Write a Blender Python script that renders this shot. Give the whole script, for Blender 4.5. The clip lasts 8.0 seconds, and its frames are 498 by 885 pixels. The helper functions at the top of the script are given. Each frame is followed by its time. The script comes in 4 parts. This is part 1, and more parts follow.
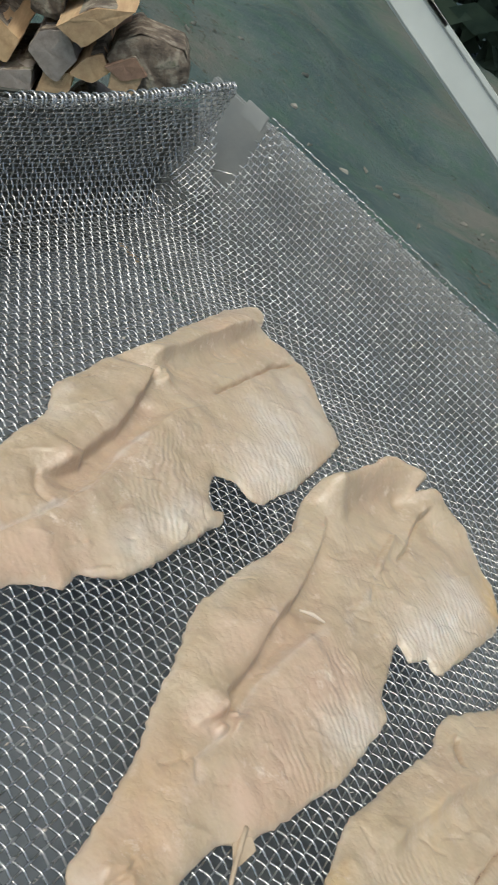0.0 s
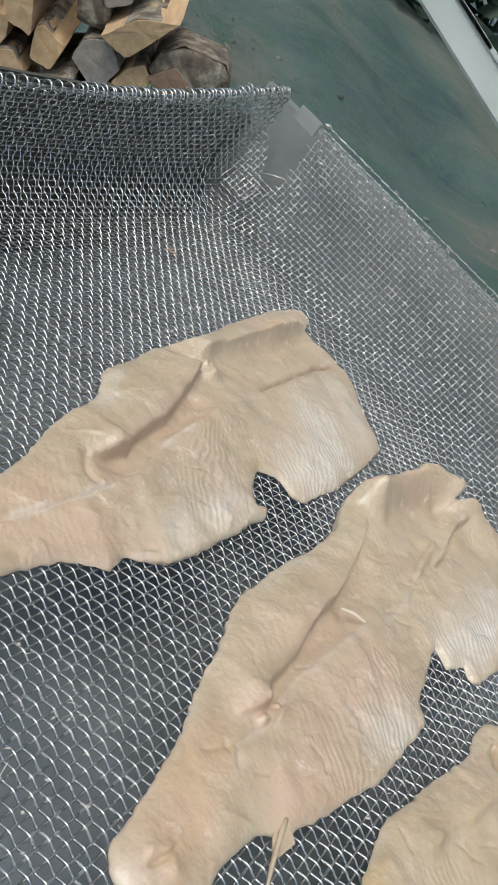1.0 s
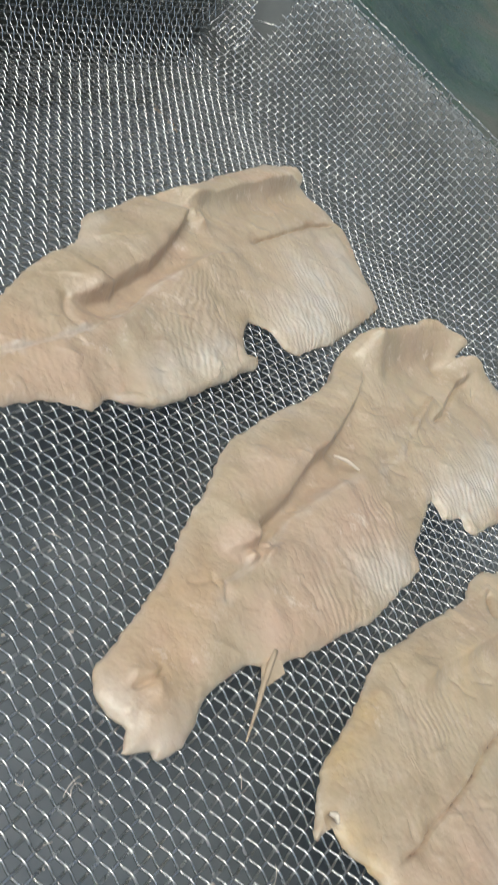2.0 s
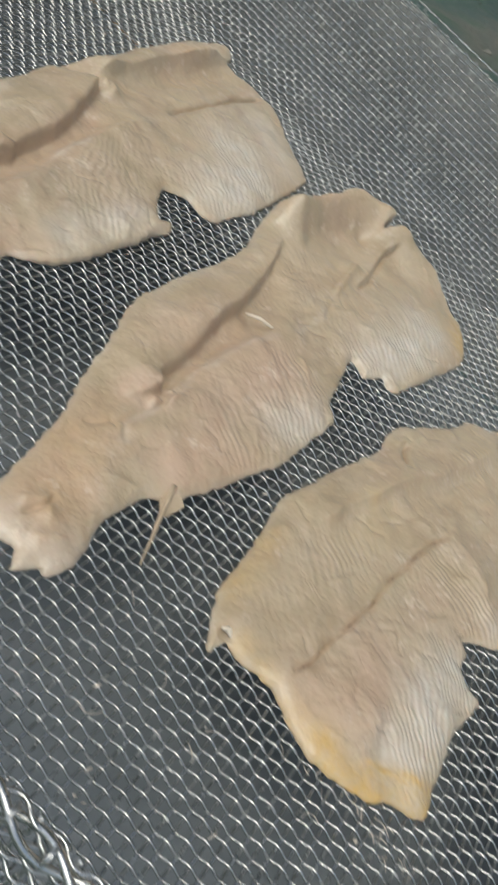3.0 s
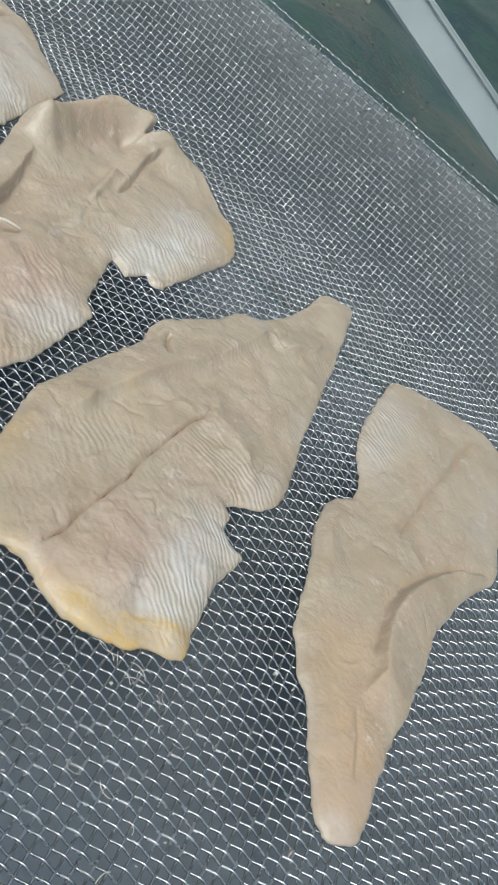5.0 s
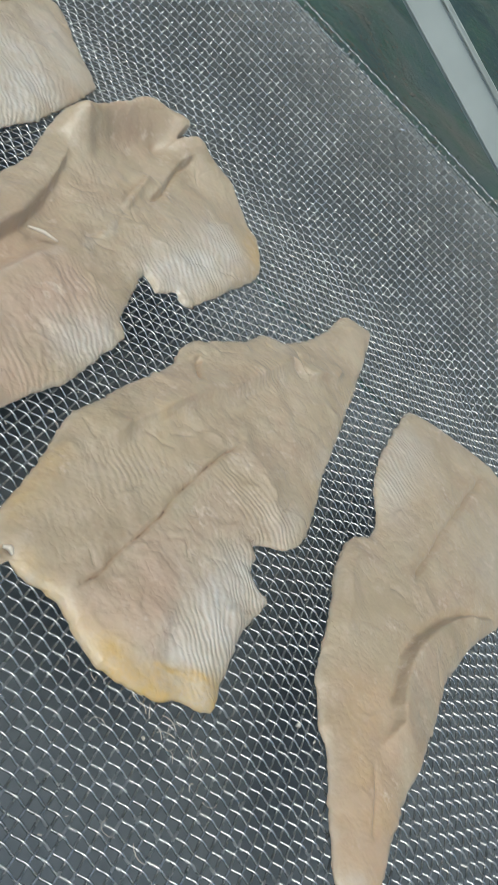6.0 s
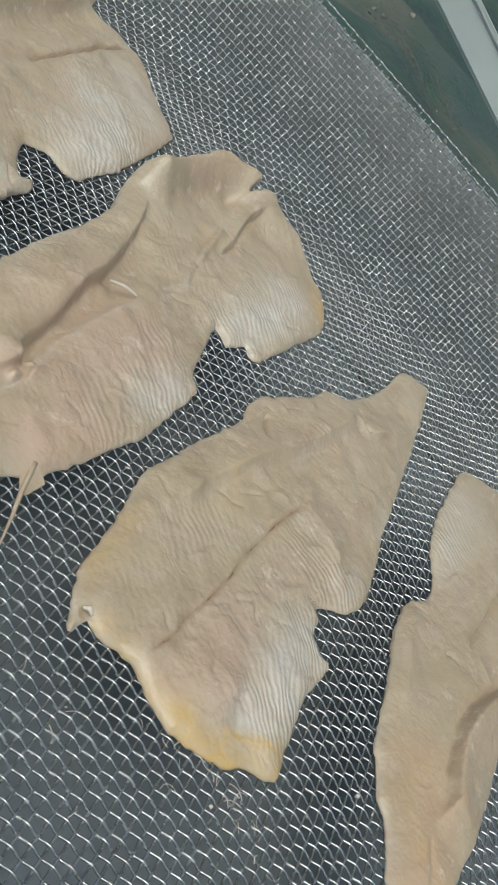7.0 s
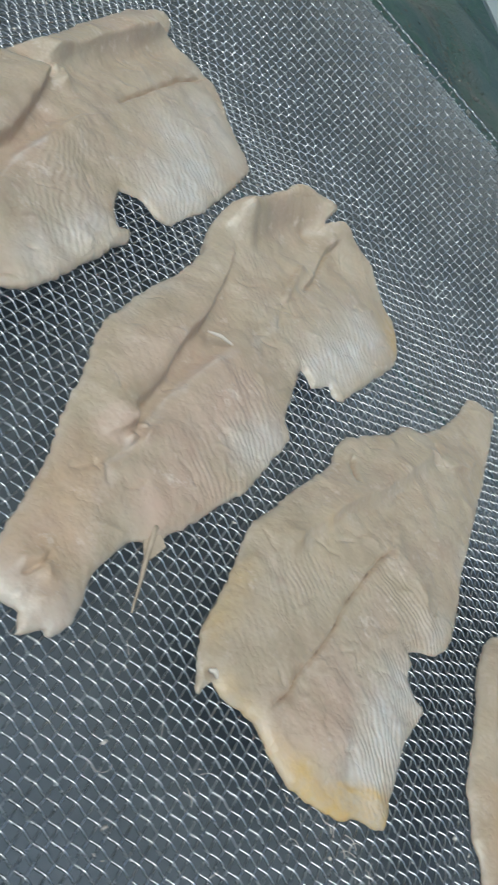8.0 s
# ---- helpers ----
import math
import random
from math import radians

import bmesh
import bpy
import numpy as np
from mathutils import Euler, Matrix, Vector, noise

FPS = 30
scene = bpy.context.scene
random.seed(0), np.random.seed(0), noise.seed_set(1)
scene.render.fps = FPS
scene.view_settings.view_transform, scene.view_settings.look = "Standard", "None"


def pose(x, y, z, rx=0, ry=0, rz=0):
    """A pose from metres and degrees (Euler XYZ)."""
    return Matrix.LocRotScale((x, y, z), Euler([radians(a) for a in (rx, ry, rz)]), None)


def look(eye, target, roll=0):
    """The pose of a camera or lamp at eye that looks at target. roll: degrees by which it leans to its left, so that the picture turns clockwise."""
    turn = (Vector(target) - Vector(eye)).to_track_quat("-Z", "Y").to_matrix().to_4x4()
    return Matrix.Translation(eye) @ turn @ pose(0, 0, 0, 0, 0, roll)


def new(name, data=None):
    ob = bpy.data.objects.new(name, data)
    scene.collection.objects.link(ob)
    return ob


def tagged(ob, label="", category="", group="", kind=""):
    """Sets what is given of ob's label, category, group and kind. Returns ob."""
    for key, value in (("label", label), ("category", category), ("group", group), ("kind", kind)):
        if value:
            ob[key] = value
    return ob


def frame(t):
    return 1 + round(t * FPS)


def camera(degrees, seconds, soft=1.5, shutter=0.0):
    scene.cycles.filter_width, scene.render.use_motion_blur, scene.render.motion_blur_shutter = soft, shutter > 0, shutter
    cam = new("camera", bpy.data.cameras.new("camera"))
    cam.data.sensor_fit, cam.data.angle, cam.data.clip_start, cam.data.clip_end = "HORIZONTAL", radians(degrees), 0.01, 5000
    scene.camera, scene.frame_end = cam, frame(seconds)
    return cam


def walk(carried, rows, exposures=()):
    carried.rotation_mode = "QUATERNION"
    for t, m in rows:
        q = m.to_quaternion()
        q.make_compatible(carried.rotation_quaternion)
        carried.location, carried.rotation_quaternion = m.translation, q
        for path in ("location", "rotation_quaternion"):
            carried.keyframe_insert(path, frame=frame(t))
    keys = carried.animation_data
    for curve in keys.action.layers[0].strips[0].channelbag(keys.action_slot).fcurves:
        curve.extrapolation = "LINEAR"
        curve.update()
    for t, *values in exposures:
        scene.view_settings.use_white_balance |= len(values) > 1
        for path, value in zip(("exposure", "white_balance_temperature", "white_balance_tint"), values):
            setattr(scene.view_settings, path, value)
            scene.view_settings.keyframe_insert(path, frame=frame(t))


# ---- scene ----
cam = camera(31.9, 8.0, soft=1.3, shutter=0.3)
PATH = [
    (0, (-0.1134, 0.0377, 0.1905), (-0.3800, 1.2908, -0.5895), 39.5),
    (0.2, (-0.1171, 0.0363, 0.1858), (-0.4001, 1.2809, -0.6022), 40.3),
    (0.3, (-0.1185, 0.0356, 0.1837), (-0.4030, 1.2792, -0.6053), 40.9),
    (0.5, (-0.1199, 0.0340, 0.1807), (-0.4064, 1.2800, -0.6038), 41.4),
    (0.7, (-0.1188, 0.0323, 0.1796), (-0.4089, 1.2805, -0.6001), 41.6),
    (1, (-0.1150, 0.0310, 0.1785), (-0.4219, 1.2772, -0.5978), 41.4),
    (1.2, (-0.1123, 0.0311, 0.1762), (-0.4281, 1.2755, -0.6000), 41.0),
    (2.3, (-0.0922, 0.0391, 0.1620), (-0.2573, 1.2156, -0.7537), 43.6),
    (2.5, (-0.0878, 0.0395, 0.1635), (-0.2604, 1.2096, -0.7590), 43.9),
    (2.7, (-0.0789, 0.0393, 0.1649), (-0.2500, 1.2105, -0.7565), 43.8),
    (3, (-0.0601, 0.0382, 0.1665), (-0.1732, 1.1976, -0.7777), 42.8),
    (3.3, (-0.0421, 0.0362, 0.1698), (-0.0909, 1.2000, -0.7752), 41.5),
    (3.5, (-0.0333, 0.0344, 0.1725), (-0.0438, 1.2068, -0.7635), 41.2),
    (3.8, (-0.0267, 0.0317, 0.1762), (0.0007, 1.2274, -0.7291), 41.5),
    (4, (-0.0253, 0.0310, 0.1777), (0.0232, 1.2357, -0.7140), 41.8),
    (4.5, (-0.0209, 0.0314, 0.1792), (0.0553, 1.2450, -0.6983), 42.0),
    (4.7, (-0.0153, 0.0326, 0.1807), (0.0600, 1.2475, -0.6953), 41.6),
    (5.8, (-0.0401, 0.0425, 0.1710), (0.1528, 1.2598, -0.6840), 47.7),
    (6, (-0.0482, 0.0422, 0.1748), (0.1306, 1.2586, -0.6847), 49.0),
    (6.2, (-0.0543, 0.0421, 0.1753), (0.1106, 1.2694, -0.6711), 49.8),
    (6.5, (-0.0600, 0.0420, 0.1755), (0.0809, 1.2736, -0.6698), 50.2),
    (7, (-0.0683, 0.0406, 0.1733), (0.0595, 1.2610, -0.6900), 50.7),
    (7.2, (-0.0751, 0.0392, 0.1733), (0.0736, 1.2604, -0.6849), 51.2),
    (7.5, (-0.0877, 0.0368, 0.1733), (0.0817, 1.2687, -0.6660), 52.1),
    (7.8, (-0.0998, 0.0353, 0.1739), (0.0723, 1.2419, -0.7005), 52.0),
    (8, (-0.1074, 0.0346, 0.1748), (0.0468, 1.2222, -0.7290), 51.9),
]
EXPOSURES = [(0, 0.11, 6400, 2), (0.5, 0.2, 6230, 4), (1, 0.19, 6190, 3), (2.5, -0.04, 6400, 1), (3, -0.14, 6450, 1), (3.5, -0.07, 6230, -2), (4, -0.02, 6060, 0), (4.5, 0.08, 5770, 0), (6, -0.12, 5970, -2), (6.5, -0.13, 6070, -1), (7, -0.17, 6120, -2), (7.5, -0.22, 5860, -3), (8, -0.17, 5580, -3)]
walk(cam, [(t, look(eye, target, roll)) for t, eye, target, roll in PATH], EXPOSURES)

# ---- world, sun and exposure ----
world = bpy.data.worlds.new("overcast_sky")
scene.world = world
world.use_nodes = True
wn = world.node_tree
sky = wn.nodes.new("ShaderNodeTexSky")
sky.sky_type = "NISHITA"
sky.sun_disc = False
sky.sun_elevation = radians(63)
sky.sun_rotation = radians(195)
sky.dust_density = 4.0
sky.air_density = 1.0
sky.ozone_density = 1.0
wn.nodes["Background"].inputs["Strength"].default_value = 0.15
wn.links.new(sky.outputs[0], wn.nodes["Background"].inputs["Color"])

sun_data = bpy.data.lights.new("sun", "SUN")
sun_data.energy = 1.2
sun_data.angle = radians(34)
sun_data.color = (1.0, 0.95, 0.88)
sun_ob = new("sun", sun_data)
sun_ob.matrix_world = look((-0.4, -1.3, 3.0), (0, 0.2, 0))


# ---- helpers for building ----
def mat(name):
    m = bpy.data.materials.new(name)
    m.use_nodes = True
    nt = m.node_tree
    return m, nt, nt.nodes["Principled BSDF"]


def node(nt, kind, **inputs):
    n = nt.nodes.new("ShaderNode" + kind)
    for key, value in inputs.items():
        n.inputs[key.replace("_", " ")].default_value = value
    return n


def noise_tex(nt, scale, detail=4.0, rough=0.55, coords=None):
    n = node(nt, "TexNoise", Scale=scale, Detail=detail, Roughness=rough)
    nt.links.new((coords or node(nt, "TexCoord").outputs["Object"]), n.inputs["Vector"])
    return n.outputs["Fac"]


def ramp(nt, fac, stops):
    r = nt.nodes.new("ShaderNodeValToRGB")
    el = r.color_ramp.elements
    while len(el) < len(stops):
        el.new(0.5)
    for e, (p, c) in zip(el, stops):
        e.position, e.color = p, (*c, 1.0)
    nt.links.new(fac, r.inputs["Fac"])
    return r.outputs["Color"]


def mix(nt, fac, a, b, kind="MIX"):
    n = nt.nodes.new("ShaderNodeMix")
    n.data_type, n.blend_type = "RGBA", kind
    for sock, v in ((n.inputs[0], fac), (n.inputs[6], a), (n.inputs[7], b)):
        if isinstance(v, bpy.types.NodeSocket):
            nt.links.new(v, sock)
        else:
            sock.default_value = v if isinstance(v, float) else (*v, 1.0)
    return n.outputs[2]


def calc(nt, op, a, b=0.0, c=0.0):
    n = nt.nodes.new("ShaderNodeMath")
    n.operation = op
    for sock, v in zip(n.inputs, (a, b, c)):
        if isinstance(v, bpy.types.NodeSocket):
            nt.links.new(v, sock)
        else:
            sock.default_value = v
    return n.outputs[0]


def bump(nt, bsdf, height, strength, distance):
    b = node(nt, "Bump", Strength=strength, Distance=distance)
    nt.links.new(height, b.inputs["Height"])
    nt.links.new(b.outputs["Normal"], bsdf.inputs["Normal"])


def surface(name, stops, scale, rough=0.6, metal=0.0, bump_scale=200.0, bump_dist=0.0005, bump_strength=0.5, detail=5.0):
    m, nt, p = mat(name)
    nt.links.new(ramp(nt, noise_tex(nt, scale, detail), stops), p.inputs["Base Color"])
    p.inputs["Metallic"].default_value = metal
    r = node(nt, "MapRange", To_Min=rough - 0.1, To_Max=rough + 0.12)
    nt.links.new(noise_tex(nt, scale * 3.1, 3.0), r.inputs["Value"])
    nt.links.new(r.outputs[0], p.inputs["Roughness"])
    bump(nt, p, noise_tex(nt, bump_scale, 5.0), bump_strength, bump_dist)
    return m


def obj(name, verts, faces, material, parent=None, label="", smooth=True):
    me = bpy.data.meshes.new(name)
    me.from_pydata([tuple(map(float, v)) for v in verts], [], [tuple(map(int, f)) for f in faces])
    me.materials.append(material)
    me.polygons.foreach_set("use_smooth", [smooth] * len(me.polygons))
    me.update()
    ob = new(name, me)
    if parent:
        ob.parent = parent
    return tagged(ob, label) if label else ob


def part(name, bm, material, parent=None, label="", smooth=False):
    me = bpy.data.meshes.new(name)
    bm.to_mesh(me)
    bm.free()
    me.materials.append(material)
    me.polygons.foreach_set("use_smooth", [smooth] * len(me.polygons))
    ob = new(name, me)
    if parent:
        ob.parent = parent
    return tagged(ob, label) if label else ob


def slab(x0, x1, y0, y1, z0, z1, bevel=0.001):
    bm = bmesh.new()
    bmesh.ops.create_cube(bm, size=1.0, matrix=Matrix.Translation(((x0 + x1) / 2, (y0 + y1) / 2, (z0 + z1) / 2)) @ Matrix.Diagonal((x1 - x0, y1 - y0, z1 - z0, 1)))
    if bevel:
        bmesh.ops.bevel(bm, geom=bm.edges[:], offset=bevel, segments=2, affect="EDGES")
    return bm


def tube(path, radius, sides=5, cap=True):
    """Vertices and faces of a round wire along path; radius may differ from point to point."""
    p = np.asarray(path, float)
    r = np.broadcast_to(np.asarray(radius, float), (len(p),))
    t = np.gradient(p, axis=0)
    t /= np.linalg.norm(t, axis=1)[:, None] + 1e-12
    ref = np.array([0.31, 0.52, 0.79])
    a = np.cross(t, ref)
    a /= np.linalg.norm(a, axis=1)[:, None] + 1e-12
    b = np.cross(t, a)
    ang = np.arange(sides) * 2 * np.pi / sides
    v = p[:, None, :] + r[:, None, None] * (np.cos(ang)[None, :, None] * a[:, None, :] + np.sin(ang)[None, :, None] * b[:, None, :])
    v = v.reshape(-1, 3)
    i = np.arange(len(p) - 1)[:, None] * sides + np.arange(sides)[None, :]
    j = np.arange(len(p) - 1)[:, None] * sides + (np.arange(sides)[None, :] + 1) % sides
    f = np.stack([i, j, j + sides, i + sides], axis=-1).reshape(-1, 4).tolist()
    if cap:
        f.append(list(range(sides))[::-1])
        f.append(list(range(len(v) - sides, len(v))))
    return v, f


# ---- materials ----
def wire_material(name, tone, low, high):
    m, nt, p = mat(name)
    n = noise_tex(nt, 60.0, 4.0)
    nt.links.new(ramp(nt, n, ((0.3, (0.62 * tone, 0.62 * tone, 0.60 * tone)), (0.62, (0.82 * tone, 0.83 * tone, 0.82 * tone)), (0.8, (0.64 * tone, 0.60 * tone, 0.51 * tone)))), p.inputs["Base Color"])
    p.inputs["Metallic"].default_value = 0.88
    r = node(nt, "MapRange", To_Min=low, To_Max=high)
    nt.links.new(noise_tex(nt, 180.0), r.inputs["Value"])
    nt.links.new(r.outputs[0], p.inputs["Roughness"])
    bump(nt, p, noise_tex(nt, 500.0), 0.1, 0.0001)
    return m


def flesh_material():
    """Cooked-looking fish flesh; marks: white membrane, yellow fat, pink tint, rib mask; lines: brown seams, and shade
    painted beside the folds.
    """
    m, nt, p = mat("fish_flesh")
    marks = nt.nodes.new("ShaderNodeAttribute")
    marks.attribute_name = "marks"
    sep = nt.nodes.new("ShaderNodeSeparateColor")
    nt.links.new(marks.outputs["Color"], sep.inputs["Color"])
    lines = nt.nodes.new("ShaderNodeAttribute")
    lines.attribute_name = "lines"
    phase = nt.nodes.new("ShaderNodeAttribute")
    phase.attribute_name = "phase"
    big = noise_tex(nt, 22.0, 5.0, 0.6)
    fine = noise_tex(nt, 260.0, 5.0, 0.65)
    base = ramp(nt, big, ((0.3, (0.375, 0.29, 0.185)), (0.5, (0.485, 0.39, 0.265)), (0.7, (0.58, 0.48, 0.345))))
    mid = noise_tex(nt, 75.0, 6.0, 0.7)
    base = mix(nt, calc(nt, "MULTIPLY_ADD", mid, 2.6, -1.1), base, (0.58, 0.47, 0.355))
    base = mix(nt, calc(nt, "MULTIPLY_ADD", noise_tex(nt, 38.0, 5.0, 0.65), 2.2, -1.05), base, (0.39, 0.315, 0.215))
    base = mix(nt, calc(nt, "MULTIPLY_ADD", noise_tex(nt, 27.0, 4.0, 0.6), 2.0, -0.95), base, (0.54, 0.41, 0.275))
    base = mix(nt, calc(nt, "MULTIPLY_ADD", noise_tex(nt, 17.0, 5.0, 0.6), 2.6, -1.25), base, (0.41, 0.355, 0.245))
    base = mix(nt, calc(nt, "MULTIPLY_ADD", noise_tex(nt, 31.0, 5.0, 0.65), 2.4, -1.25), base, (0.60, 0.41, 0.315))
    base = mix(nt, calc(nt, "MULTIPLY", fine, 0.2), base, (0.60, 0.49, 0.365))
    ribs = calc(nt, "MULTIPLY_ADD", calc(nt, "SINE", phase.outputs["Fac"]), 0.5, 0.5)
    ribs = calc(nt, "MULTIPLY", ribs, calc(nt, "MULTIPLY", marks.outputs["Alpha"], calc(nt, "MULTIPLY_ADD", noise_tex(nt, 45.0, 3.0), 2.2, -0.4)))
    base = mix(nt, calc(nt, "MULTIPLY_ADD", noise_tex(nt, 62.0, 8.0, 0.72), 3.0, -1.5), base, (0.36, 0.275, 0.185))
    creases = calc(nt, "ABSOLUTE", calc(nt, "SUBTRACT", noise_tex(nt, 44.0, 4.5, 0.62), 0.5))
    vein = node(nt, "MapRange", From_Min=0.0, From_Max=0.022, To_Min=0.42, To_Max=0.0)
    nt.links.new(creases, vein.inputs["Value"])
    base = mix(nt, calc(nt, "MULTIPLY", vein.outputs[0], calc(nt, "MULTIPLY_ADD", noise_tex(nt, 24.0, 3.0), 3.0, -1.0)), base, (0.37, 0.255, 0.165))
    base = mix(nt, calc(nt, "MULTIPLY", ribs, 0.28), base, (0.66, 0.55, 0.43))
    pk = calc(nt, "MULTIPLY", sep.outputs[2], calc(nt, "MULTIPLY_ADD", big, 1.2, -0.05))
    base = mix(nt, pk, base, (0.59, 0.40, 0.30))
    broken = calc(nt, "MULTIPLY_ADD", noise_tex(nt, 120.0, 6.0, 0.7), 1.6, -0.25)
    wh = calc(nt, "MULTIPLY", sep.outputs[0], broken)
    wh = calc(nt, "MINIMUM", calc(nt, "MULTIPLY", wh, calc(nt, "MULTIPLY_ADD", ribs, 0.45, 0.65)), 0.72)
    base = mix(nt, wh, base, (0.74, 0.71, 0.66))
    base = mix(nt, calc(nt, "MULTIPLY", sep.outputs[1], calc(nt, "MULTIPLY_ADD", noise_tex(nt, 100.0, 5.0, 0.7), 2.8, -0.65)), base, (0.66, 0.43, 0.13))
    # lines carries true brown seams as well as shade painted by the folds
    seam_and_shade = calc(nt, "MULTIPLY", lines.outputs["Fac"], calc(nt, "MULTIPLY_ADD", noise_tex(nt, 300.0, 4.0, 0.7), 2.0, -0.1))
    base = mix(nt, calc(nt, "MINIMUM", calc(nt, "MULTIPLY", seam_and_shade, 0.9), 0.8), base, (0.33, 0.215, 0.14))
    base = mix(nt, calc(nt, "MINIMUM", calc(nt, "MULTIPLY_ADD", seam_and_shade, 3.0, -2.1), 0.85), base, (0.10, 0.06, 0.05))
    fleck = node(nt, "MapRange", From_Min=0.56, From_Max=0.68)
    nt.links.new(noise_tex(nt, 150.0, 8.0, 0.72), fleck.inputs["Value"])
    spot = node(nt, "MapRange", From_Min=0.45, From_Max=0.62)
    nt.links.new(noise_tex(nt, 30.0, 3.0), spot.inputs["Value"])
    flecks = calc(nt, "MULTIPLY", fleck.outputs[0], calc(nt, "MULTIPLY_ADD", spot.outputs[0], 0.6, 0.22))
    base = mix(nt, flecks, base, (0.74, 0.64, 0.52))
    nt.links.new(base, p.inputs["Base Color"])
    r = node(nt, "MapRange", To_Min=0.28, To_Max=0.52)
    nt.links.new(noise_tex(nt, 70.0), r.inputs["Value"])
    nt.links.new(r.outputs[0], p.inputs["Roughness"])
    p.inputs["Specular IOR Level"].default_value = 0.45
    p.inputs["Coat Weight"].default_value = 0.3
    p.inputs["Coat Roughness"].default_value = 0.22
    p.inputs["Subsurface Weight"].default_value = 0.15
    p.inputs["Subsurface Radius"].default_value = (0.005, 0.0025, 0.0015)
    p.inputs["Subsurface Scale"].default_value = 1.0
    h = calc(nt, "MULTIPLY_ADD", fine, 0.10, calc(nt, "MULTIPLY", ribs, 0.17))
    h = calc(nt, "MULTIPLY_ADD", noise_tex(nt, 90.0, 3.0), 0.55, h)
    h = calc(nt, "MULTIPLY_ADD", noise_tex(nt, 420.0, 4.0, 0.6), 0.04, h)
    h = calc(nt, "MULTIPLY_ADD", calc(nt, "MINIMUM", creases, 0.12), 1.9, h)
    bump(nt, p, h, 0.9, 0.0012)
    return m


def forest_floor():
    """Dark wet soil with moss and bare brown patches, at three scales."""
    m, nt, p = mat("forest_floor")
    broad, mid, fine = noise_tex(nt, 0.75, 4.0, 0.55), noise_tex(nt, 4.5, 6.0, 0.65), noise_tex(nt, 26.0, 7.0, 0.7)
    c = ramp(nt, broad, ((0.36, (0.042, 0.080, 0.084)), (0.5, (0.085, 0.128, 0.120)), (0.64, (0.155, 0.158, 0.135))))
    c = mix(nt, calc(nt, "MULTIPLY_ADD", mid, 3.0, -1.35), c, (0.06, 0.125, 0.08))
    c = mix(nt, calc(nt, "MULTIPLY_ADD", fine, 2.4, -1.2), c, (0.17, 0.18, 0.155))
    nt.links.new(c, p.inputs["Base Color"])
    p.inputs["Roughness"].default_value = 0.9
    bump(nt, p, calc(nt, "MULTIPLY_ADD", mid, 1.0, fine), 0.8, 0.03)
    return m


WIRE = wire_material("stainless_wire", 0.76, 0.20, 0.33)
FLESH = flesh_material()
SKIN = surface("fish_skin", ((0.3, (0.42, 0.44, 0.45)), (0.7, (0.66, 0.65, 0.62))), 60, 0.35, 0.0, 700, 0.0003)
BONE = surface("fish_bone", ((0.3, (0.66, 0.55, 0.42)), (0.7, (0.78, 0.70, 0.58))), 150, 0.45, 0.0, 800, 0.0002)
FIN = surface("fish_fin", ((0.3, (0.44, 0.34, 0.23)), (0.7, (0.56, 0.45, 0.32))), 150, 0.5, 0.0, 800, 0.0003)
DARK_STEEL = surface("dark_steel", ((0.3, (0.175, 0.195, 0.205)), (0.6, (0.22, 0.24, 0.252)), (0.85, (0.29, 0.30, 0.302))), 26, 0.55, 0.08, 300, 0.0004, 0.3)
DIM_BROWN = surface("dim_brown_sheet", ((0.3, (0.055, 0.058, 0.045)), (0.6, (0.09, 0.088, 0.07)), (0.85, (0.13, 0.12, 0.09))), 14, 0.65, 0.1, 260, 0.0005, 0.4)
GREY_STEEL = surface("weathered_steel", ((0.3, (0.26, 0.275, 0.265)), (0.7, (0.36, 0.37, 0.35))), 30, 0.55, 0.3, 250, 0.0004, 0.3)
WHITE_PAINT = surface("worn_white_paint", ((0.3, (0.46, 0.49, 0.46)), (0.7, (0.62, 0.65, 0.61))), 6, 0.45, 0.0, 120, 0.0005, 0.25)
SOIL = forest_floor()
LITTER = surface("leaf_litter", ((0.3, (0.045, 0.075, 0.055)), (0.5, (0.085, 0.088, 0.07)), (0.7, (0.13, 0.11, 0.085))), 2.2, 0.85, 0.0, 60, 0.003)
CHIP = surface("wood_chip", ((0.3, (0.20, 0.20, 0.17)), (0.7, (0.34, 0.32, 0.27))), 30, 0.8)
BARK = surface("bark", ((0.25, (0.05, 0.038, 0.03)), (0.48, (0.17, 0.135, 0.10)), (0.62, (0.34, 0.30, 0.23)), (0.75, (0.15, 0.16, 0.09))), 34, 0.9, 0.0, 60, 0.008, 1.0)
LEAF = surface("dark_foliage", ((0.3, (0.055, 0.085, 0.06)), (0.7, (0.11, 0.15, 0.10))), 3, 0.8, 0.0, 20, 0.02)
CRUMB = surface("flesh_crumb", ((0.3, (0.55, 0.48, 0.40)), (0.7, (0.72, 0.66, 0.58))), 300, 0.6)


